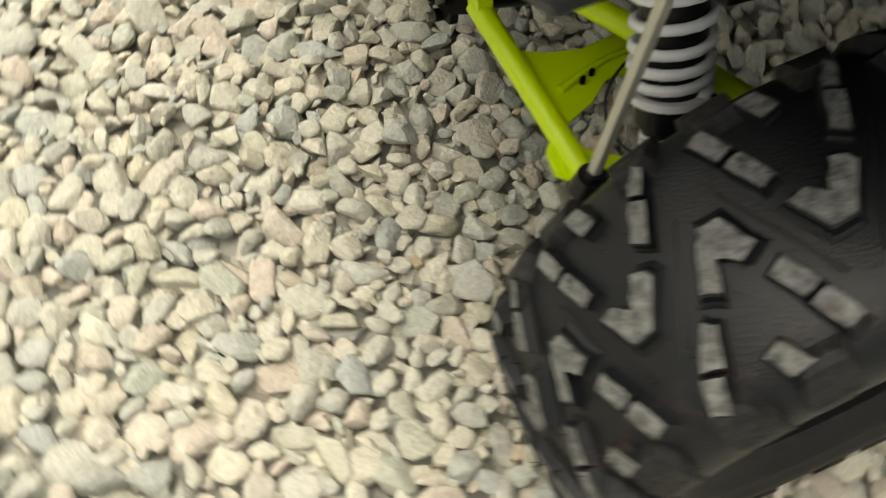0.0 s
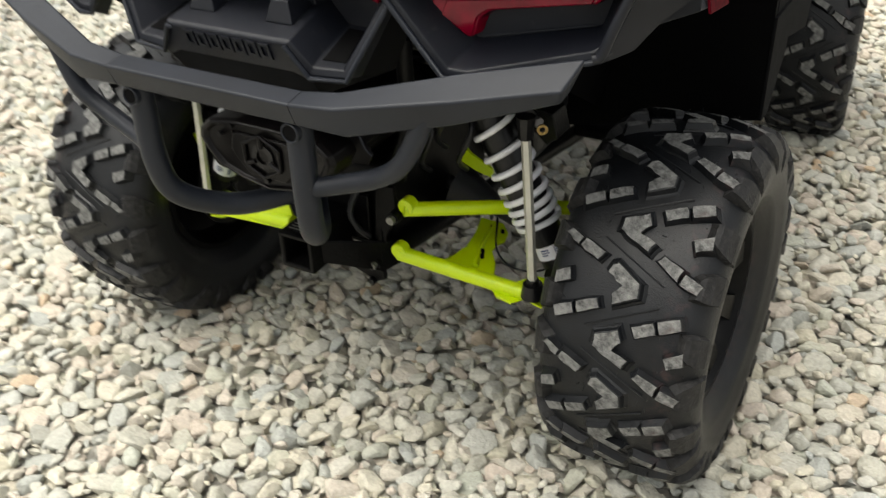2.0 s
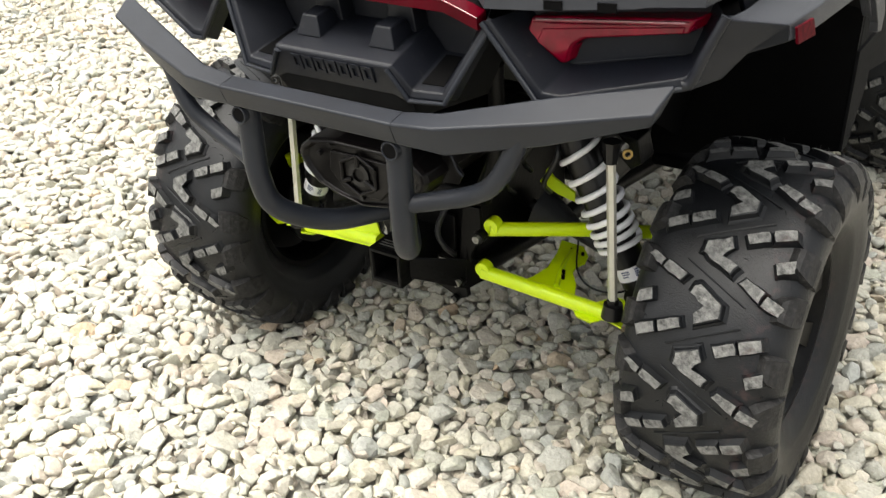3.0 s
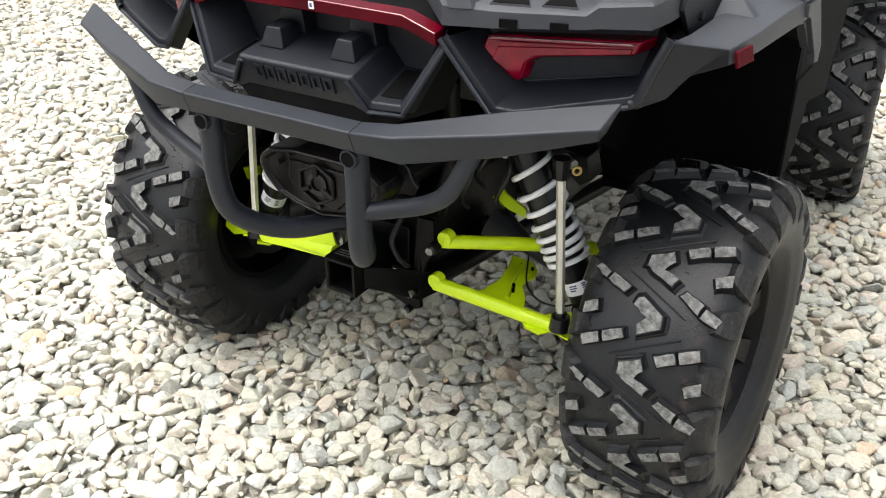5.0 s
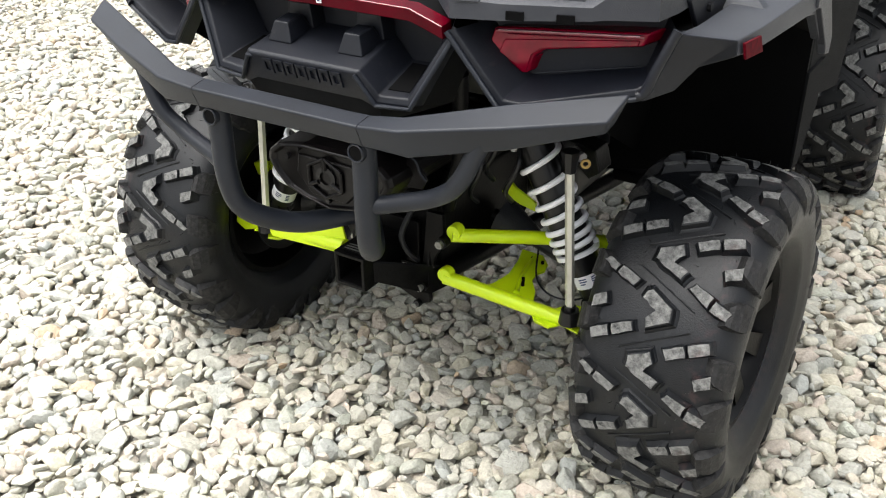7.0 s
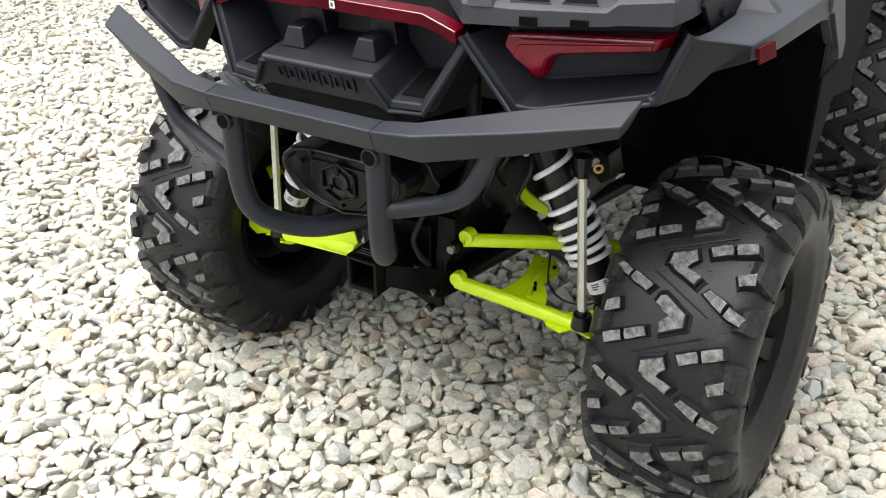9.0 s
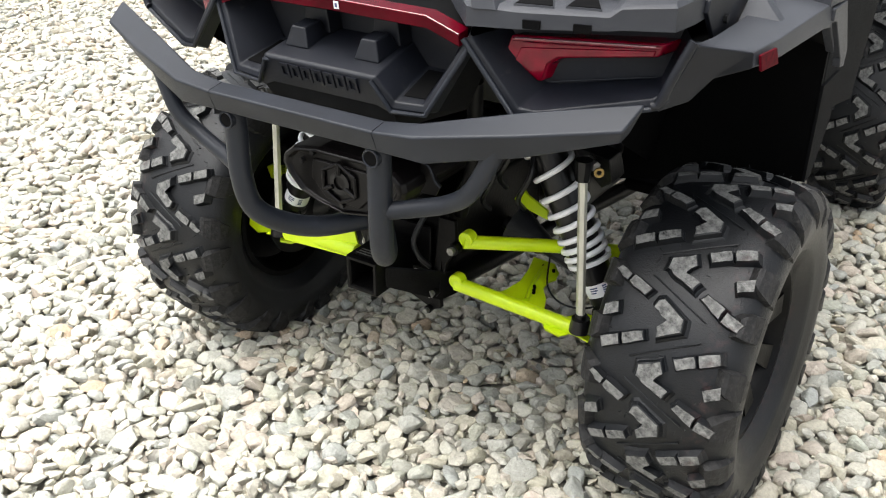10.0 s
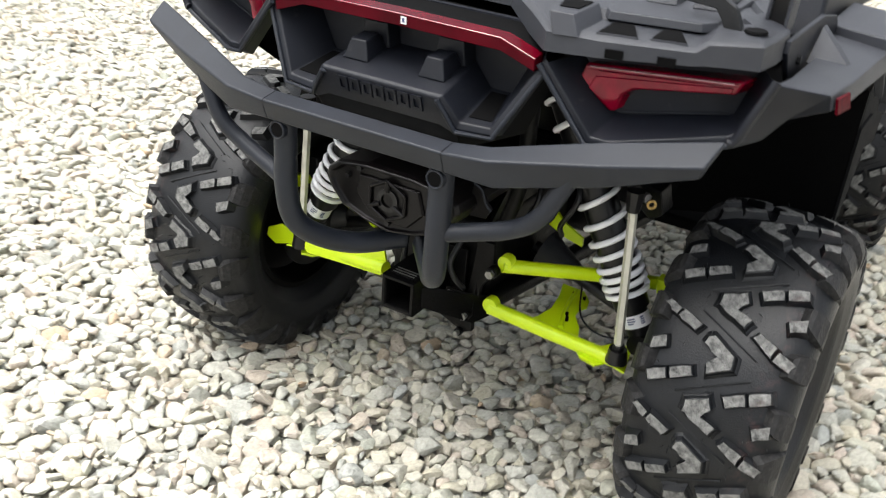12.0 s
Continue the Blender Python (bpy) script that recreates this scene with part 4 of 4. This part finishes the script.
for s in (1, -1):
    part("side_cover", slab(mirrored([(0.30, 0.02, 0.89), (0.525, 0.10, 0.89), (0.53, 0.50, 0.89), (0.58, 0.95, 0.88), (0.30, 0.95, 0.89)], s), (0, 0, 0.085), taper=0.9), PLASTIC, bike, "black plastic side cover", bevel=0.01)
    part("front_fender", loft([mirrored(q, s) for q in ([(0.35, 0.95, 0.90), (0.35, 1.25, 0.95), (0.35, 1.70, 0.93)], [(0.62, 0.95, 0.86), (0.66, 1.25, 0.86), (0.62, 1.70, 0.82)], [(0.625, 0.95, 0.83), (0.665, 1.25, 0.83), (0.625, 1.70, 0.79)])]), RACK, bike, "grey moulded plastic front fender", bevel=0.004)
part("engine_block", block((0, 0.60, 0.55), (0.36, 0.80, 0.40)), STEEL, bike, "black engine and transmission", bevel=0.03)
part("front_axle", tube([(-0.50, WHEELBASE, AXLE_Z), (0.50, WHEELBASE, AXLE_Z)], 0.03), STEEL, bike, "black front axle")

# luggage rack over the tail
# outer edge: place, inward direction, height of the lower and upper rim
EDGE = [(0.0, -0.282, 0, 1, 0.944, 0.968), (0.135, -0.285, 0.2, 1, 0.944, 0.968), (0.200, -0.345, 0.5, 0.9, 0.925, 0.958), (0.252, -0.400, 0.3, 1, 0.921, 0.950), (0.330, -0.394, 0, 1, 0.926, 0.950),
        (0.455, -0.362, -0.1, 1, 0.934, 0.953), (0.468, -0.352, -0.1, 1, 0.935, 0.964), (0.534, -0.322, -0.6, 0.8, 0.935, 0.968), (0.541, -0.268, -1, 0.2, 0.935, 0.970), (0.541, -0.215, -0.8, 0.3, 0.935, 0.970), (0.530, -0.204, -0.8, 0.4, 0.935, 0.970), (0.505, -0.10, -1, 0, 0.935, 0.970), (0.49, 0.05, -1, 0, 0.935, 0.970)]
EDGE = [(-x, y, -u, v, a, b) for x, y, u, v, a, b in EDGE[:0:-1]] + EDGE
step = lambda d, h: [(x + u * d, y + v * d, b + h if h < 0.5 else h) for x, y, u, v, a, b in EDGE]
rows = [[(x + u * 0.02, y + v * 0.02, a + 0.001) for x, y, u, v, a, b in EDGE], [(x, y, a) for x, y, u, v, a, b in EDGE], step(0.001, -0.001), step(0.010, 0.006), step(0.040, 0.012), step(0.058, 0.016),
        step(0.066, 0.979), step(0.085, 0.981), [(x * 0.6, 0.12, 0.985) for x, *_ in EDGE], [(x * 0.6, 0.30, 0.945) for x, *_ in EDGE]]
rack = part("luggage_rack", loft(rows), RACK, bike, "grey moulded plastic luggage rack", bevel=0.002)
for s in (1, -1):
    for q in ([(0.322, -0.384, 0.9585), (0.330, -0.350, 0.9670), (0.360, -0.344, 0.9670), (0.376, -0.372, 0.9590)],
              [(0.393, -0.366, 0.9600), (0.398, -0.336, 0.9680), (0.422, -0.330, 0.9680), (0.440, -0.356, 0.9605)]):
        c = sum((Vector(p) for p in q), Vector()) / 4
        grow = lambda k, h: [tuple(c + (Vector(p) - c) * k + Vector((0, 0, h))) for p in mirrored(q, 1)]
        slot = part("rack_slot", loft([mirrored(grow(1.06, -0.003), s), mirrored(grow(1.04, 0.0006), s), mirrored(grow(1.0, 0.0006), s), mirrored(grow(0.97, -0.0005), s)], ring=True), RACK, rack, "moulded slot lip round a painted dark opening")
        # nothing is cut out: the slab's black is the slot's shade
        part("slot_shade", slab(mirrored(grow(0.97, 0.0005), s), (0, 0, 0.0008)), LINER_AND_HOLES, slot)
    # flat black disc painted as the shade inside a tie-down hole
    part("tie_hole_shade", revolve([(0.001, 0), (0.001, 0.0145), (-0.002, 0.0165)], 28), LINER_AND_HOLES, rack, m=pose(s * 0.511, -0.292, 0.9808, 0, -90, 0))
    for cx, cy in ((0.352, -0.3885), (0.421, -0.3710)):
        # black block in place of a notch, its shade put into the colour
        part("notch_shade", block((s * cx, cy, 0.9345), (0.025, 0.006, 0.012), turn=Matrix.Rotation(s * 0.22, 4, "Z")), LINER_AND_HOLES, rack)
    boss = part("hook_boss", loft([mirrored(q, s) for q in ([(0.262, -0.401, 0.946), (0.300, -0.398, 0.948), (0.312, -0.340, 0.962), (0.240, -0.345, 0.962)], [(0.250, -0.392, 0.977), (0.286, -0.389, 0.977), (0.298, -0.330, 0.986), (0.240, -0.335, 0.986)])], ring=True, caps=True), RACK, rack, bevel=0.002)
    # black plate on the boss paints the shade of its hollow
    part("boss_hole_shade", slab(mirrored([(0.256, -0.372, 0.9805), (0.284, -0.370, 0.9808), (0.291, -0.337, 0.9858), (0.250, -0.340, 0.9856)], s), (0, 0, 0.001)), LINER_AND_HOLES, boss)
    part("raised_deck", slab(mirrored([(0.306, -0.330, 0.970), (0.318, -0.345, 0.968), (0.446, -0.320, 0.969), (0.462, -0.300, 0.970), (0.462, -0.05, 0.978), (0.30, -0.05, 0.978)], s), (0, 0, 0.0125), taper=0.97), RACK, rack, bevel=0.002)
    for x0, y0 in ((0.34, -0.265), (0.405, -0.250)):
        part("deck_rib", slab(mirrored([(x0, y0, 0.984), (x0 + 0.045, y0 + 0.010, 0.984), (x0 + 0.042, y0 + 0.12, 0.988), (x0 - 0.004, y0 + 0.11, 0.988)], s), (0, 0, 0.012), taper=0.86), RACK, rack, bevel=0.002)
    strap = slab(mirrored([(0.473, -0.302, 0.968), (0.497, -0.302, 0.970), (0.490, -0.300, 0.988), (0.480, -0.298, 1.006), (0.462, -0.296, 1.016), (0.40, -0.292, 1.022), (0.40, -0.292, 1.003), (0.452, -0.296, 1.000), (0.464, -0.300, 0.986)], s), (0, 0.013, 0))
    part("strap", strap, RUBBER, rack, "black rubber strap", bevel=0.002)
    frame_of = lambda k, y: [(s * (0.519 + (x - 0.519) * k), y, 0.995 + (z - 0.995) * k) for x, z in ((0.501, 0.966), (0.505, 1.030), (0.537, 1.030), (0.534, 0.968))]
    latch = part("latch", loft([frame_of(1, -0.18), frame_of(1, -0.222), frame_of(0.70, -0.222), frame_of(0.66, -0.214)], ring=True), RACK, rack, "grey latch with a dark window", bevel=0.001)
    part("latch_window", slab(frame_of(0.69, -0.215), (0, 0.004, 0)), STEEL, latch)

# ---- gravel ----
ground = tagged(part("ground", slab([(-600, -600, -0.040), (600, -600, -0.040), (600, 600, -0.040), (-600, 600, -0.040)], (0, 0, -0.3)), BED),
                "wide bed of pale rounded gravel", "ground", kind="structure")

rng = np.random.default_rng(7)


def pebble_shape(level, seed):
    """A worn pebble with a few flattened sides, of half-length about 1."""
    g = np.random.default_rng(seed)
    bm = bmesh.new()
    bmesh.ops.create_icosphere(bm, subdivisions=level, radius=1)
    v = np.array([q.co[:] for q in bm.verts])
    f = np.array([[q.index for q in p.verts] for p in bm.faces])
    bm.free()
    k = int(g.integers(7, 11))
    nrm = g.normal(size=(k, 3))
    nrm /= np.linalg.norm(nrm, axis=1)[:, None]
    d = g.uniform(0.55, 0.9, k)
    p = g.uniform(9, 26)
    q = (np.maximum(v @ nrm.T, 0) / d) ** p
    rad = np.minimum((q.sum(1) + 0.82 ** p) ** (-1 / p), 1.1)
    w = g.uniform(-2.5, 2.5, (4, 3))
    dent = sum(np.sin(v @ w[i] * 1.6 + i) for i in range(4)) * 0.018
    v = v * (rad + dent)[:, None] * np.array([1.0, g.uniform(0.62, 0.88), g.uniform(0.48, 0.70)])
    return v / np.abs(v[:, 0]).max(), f


def broken_shape(level, seed):
    """A broken stone with flat faces and worn edges, of half-length about 1."""
    g = np.random.default_rng(seed)
    pts = []
    while len(pts) < int(g.integers(10, 16)):
        q = g.normal(size=3)
        q /= np.linalg.norm(q)
        if all(q @ o < 0.86 for o in pts):
            pts.append(q)
    pts = np.sign(pts) * np.abs(pts) ** g.uniform(0.75, 1.0) * g.uniform(0.85, 1.0, (len(pts), 1))
    pts = pts * np.array([1.0, g.uniform(0.55, 0.90), g.uniform(0.40, 0.70)])
    bm = bmesh.new()
    for q in pts:
        bm.verts.new(q)
    made = bmesh.ops.convex_hull(bm, input=bm.verts)
    loose = [e for e in made["geom_interior"] + made["geom_unused"] if isinstance(e, bmesh.types.BMVert)]
    if loose:
        bmesh.ops.delete(bm, geom=loose, context="VERTS")
    if level > 1:
        bmesh.ops.bevel(bm, geom=list(bm.edges), offset=float(g.uniform(0.06, 0.15)), offset_type="OFFSET", segments=level - 1, profile=0.6, affect="EDGES", clamp_overlap=True)
    bmesh.ops.triangulate(bm, faces=bm.faces)
    bmesh.ops.recalc_face_normals(bm, faces=bm.faces)
    bm.verts.index_update()
    v = np.array([q.co[:] for q in bm.verts])
    f = np.array([[q.index for q in p.verts] for p in bm.faces])
    bm.free()
    return v / np.abs(v[:, 0]).max(), f


KINDS, ROUND = 36, 29  # the first ROUND kinds are broken stones, the others are worn pebbles
SHAPES = {lv: [broken_shape(lv, 300 + i) if i < ROUND else pebble_shape(lv, 100 + i) for i in range(KINDS)] for lv in (1, 2, 3)}

# the stretch of gravel on which single stones lie
FIELD = np.array([(1.15, -0.45), (0.45, -1.15), (-0.70, -1.15), (-4.40, 1.45), (-2.30, 3.45), (-0.2, 5.8), (0.5, 5.8)])


def inside(x, y):
    n, ok = len(FIELD), np.zeros(len(x), bool)
    for i in range(n):
        (x0, y0), (x1, y1) = FIELD[i], FIELD[(i + 1) % n]
        cross = ((y0 > y) != (y1 > y)) & (x < (x1 - x0) * (y - y0) / (y1 - y0 + 1e-12) + x0)
        ok ^= cross
    return ok


CELL = 0.003
X0, Y0, X1, Y1 = -4.6, -1.3, 1.3, 6.0


def scatter(sizes, clear):
    """Places for stones of the given half-lengths, largest first, none on top of another of its own layer."""
    taken = np.zeros((int((X1 - X0) / CELL) + 1, int((Y1 - Y0) / CELL) + 1), bool)
    n = len(sizes)
    xs, ys = rng.uniform(X0 + 0.1, X1 - 0.1, n), rng.uniform(Y0 + 0.1, Y1 - 0.1, n)
    yaws, wide = rng.uniform(0, math.pi, n), rng.uniform(0.66, 0.84, n)
    ok = inside(xs, ys)
    out = []
    for x, y, a, yaw, b in zip(xs[ok], ys[ok], sizes[ok], yaws[ok], wide[ok]):
        ra, rb = a * clear, a * b * clear
        w = int(ra / CELL) + 1
        ci, cj = int((x - X0) / CELL), int((y - Y0) / CELL)
        view = taken[ci - w:ci + w + 1, cj - w:cj + w + 1]
        if view[w, w]:
            continue
        g = (np.arange(-w, w + 1) * CELL)
        c, d = math.cos(yaw), math.sin(yaw)
        u, v = g[:, None] * c + g[None, :] * d, g[None, :] * c - g[:, None] * d
        foot = (u / ra) ** 2 + (v / rb) ** 2 < 1
        if (view & foot).any():
            continue
        view |= foot
        out.append((x, y, a, yaw))
    return out


def tries(n, mean, low, high, wide):
    return np.sort(np.clip(mean * np.exp(rng.normal(0, wide, n)), low, high))[::-1]


stones = []
LAYERS = ((np.concatenate([tries(90000, 0.0240, 0.016, 0.038, 0.20), tries(160000, 0.0185, 0.013, 0.023, 0.15), tries(160000, 0.0120, 0.009, 0.015, 0.15)]), 0.74),
          (np.concatenate([tries(90000, 0.0235, 0.017, 0.034, 0.15), tries(90000, 0.0165, 0.012, 0.020, 0.15)]), 0.74))
for layer, (sizes, clear) in enumerate(LAYERS):
    for x, y, a, yaw in scatter(sizes, clear):
        tilt_x, tilt_y = rng.normal(0, 0.30), rng.normal(0, 0.24)
        crest = rng.normal(-0.0005, 0.0045) if layer == 0 else rng.normal(-0.0150, 0.003)
        if layer == 0 and a < 0.015:
            crest -= 0.005
        stones.append((x, y, crest - a * 0.58, a, tilt_x, tilt_y, yaw, int(rng.integers(KINDS)), layer))

near_box = lambda x, y: -0.08 < x < 0.46 and -0.84 < y < -0.34
singles, verts, faces, soft, base_index = [], [], [], [], 0
for x, y, z, sz, ax, ay, az, k, layer in stones:
    if layer == 0 and sz > 0.014 and near_box(x, y) and len(singles) < 300:
        singles.append((x, y, z, sz, ax, ay, az, k))
        continue
    away = math.hypot(x - 0.5, y + 1.0)
    level = 1 if layer else 3 if (-0.6 < x < 1.0 and y < 0.0) else 2 if away < 4.2 else 1
    if level == 1 and k >= ROUND:
        k -= ROUND
    v, f = SHAPES[level][k]
    rot = np.array(Euler((ax, ay, az)).to_matrix())
    verts.append((v * sz) @ rot.T + (x, y, z))
    faces.append(f + base_index)
    soft.append(np.full(len(f), k >= ROUND))
    base_index += len(v)
verts, faces = np.concatenate(verts), np.concatenate(faces)
me = bpy.data.meshes.new("gravel")
me.vertices.add(len(verts))
me.vertices.foreach_set("co", verts.ravel().astype(np.float32))
me.loops.add(faces.size)
me.loops.foreach_set("vertex_index", faces.ravel().astype(np.int32))
me.polygons.add(len(faces))
me.polygons.foreach_set("loop_start", np.arange(0, faces.size, 3, dtype=np.int32))
me.update(calc_edges=True)
me.polygons.foreach_set("use_smooth", np.concatenate(soft))
me.materials.append(STONE_ISLAND)
tagged(new("gravel", me), "loose pale cream and grey pebbles", "gravel", kind="stuff")

pebble_meshes = []
for k in range(KINDS):
    v, f = SHAPES[2 if k < ROUND else 3][k]
    pm = bpy.data.meshes.new("stone")
    pm.from_pydata(v.tolist(), [], f.tolist())
    pm.polygons.foreach_set("use_smooth", np.full(len(f), k >= ROUND))
    pm.materials.append(STONE_OBJECT)
    pebble_meshes.append(pm)
for x, y, z, sz, ax, ay, az, k in singles:
    o = new("stone", pebble_meshes[k])
    o.parent = ground
    o.matrix_basis = Matrix.LocRotScale((x, y, z), Euler((ax, ay, az)), (sz, sz, sz))
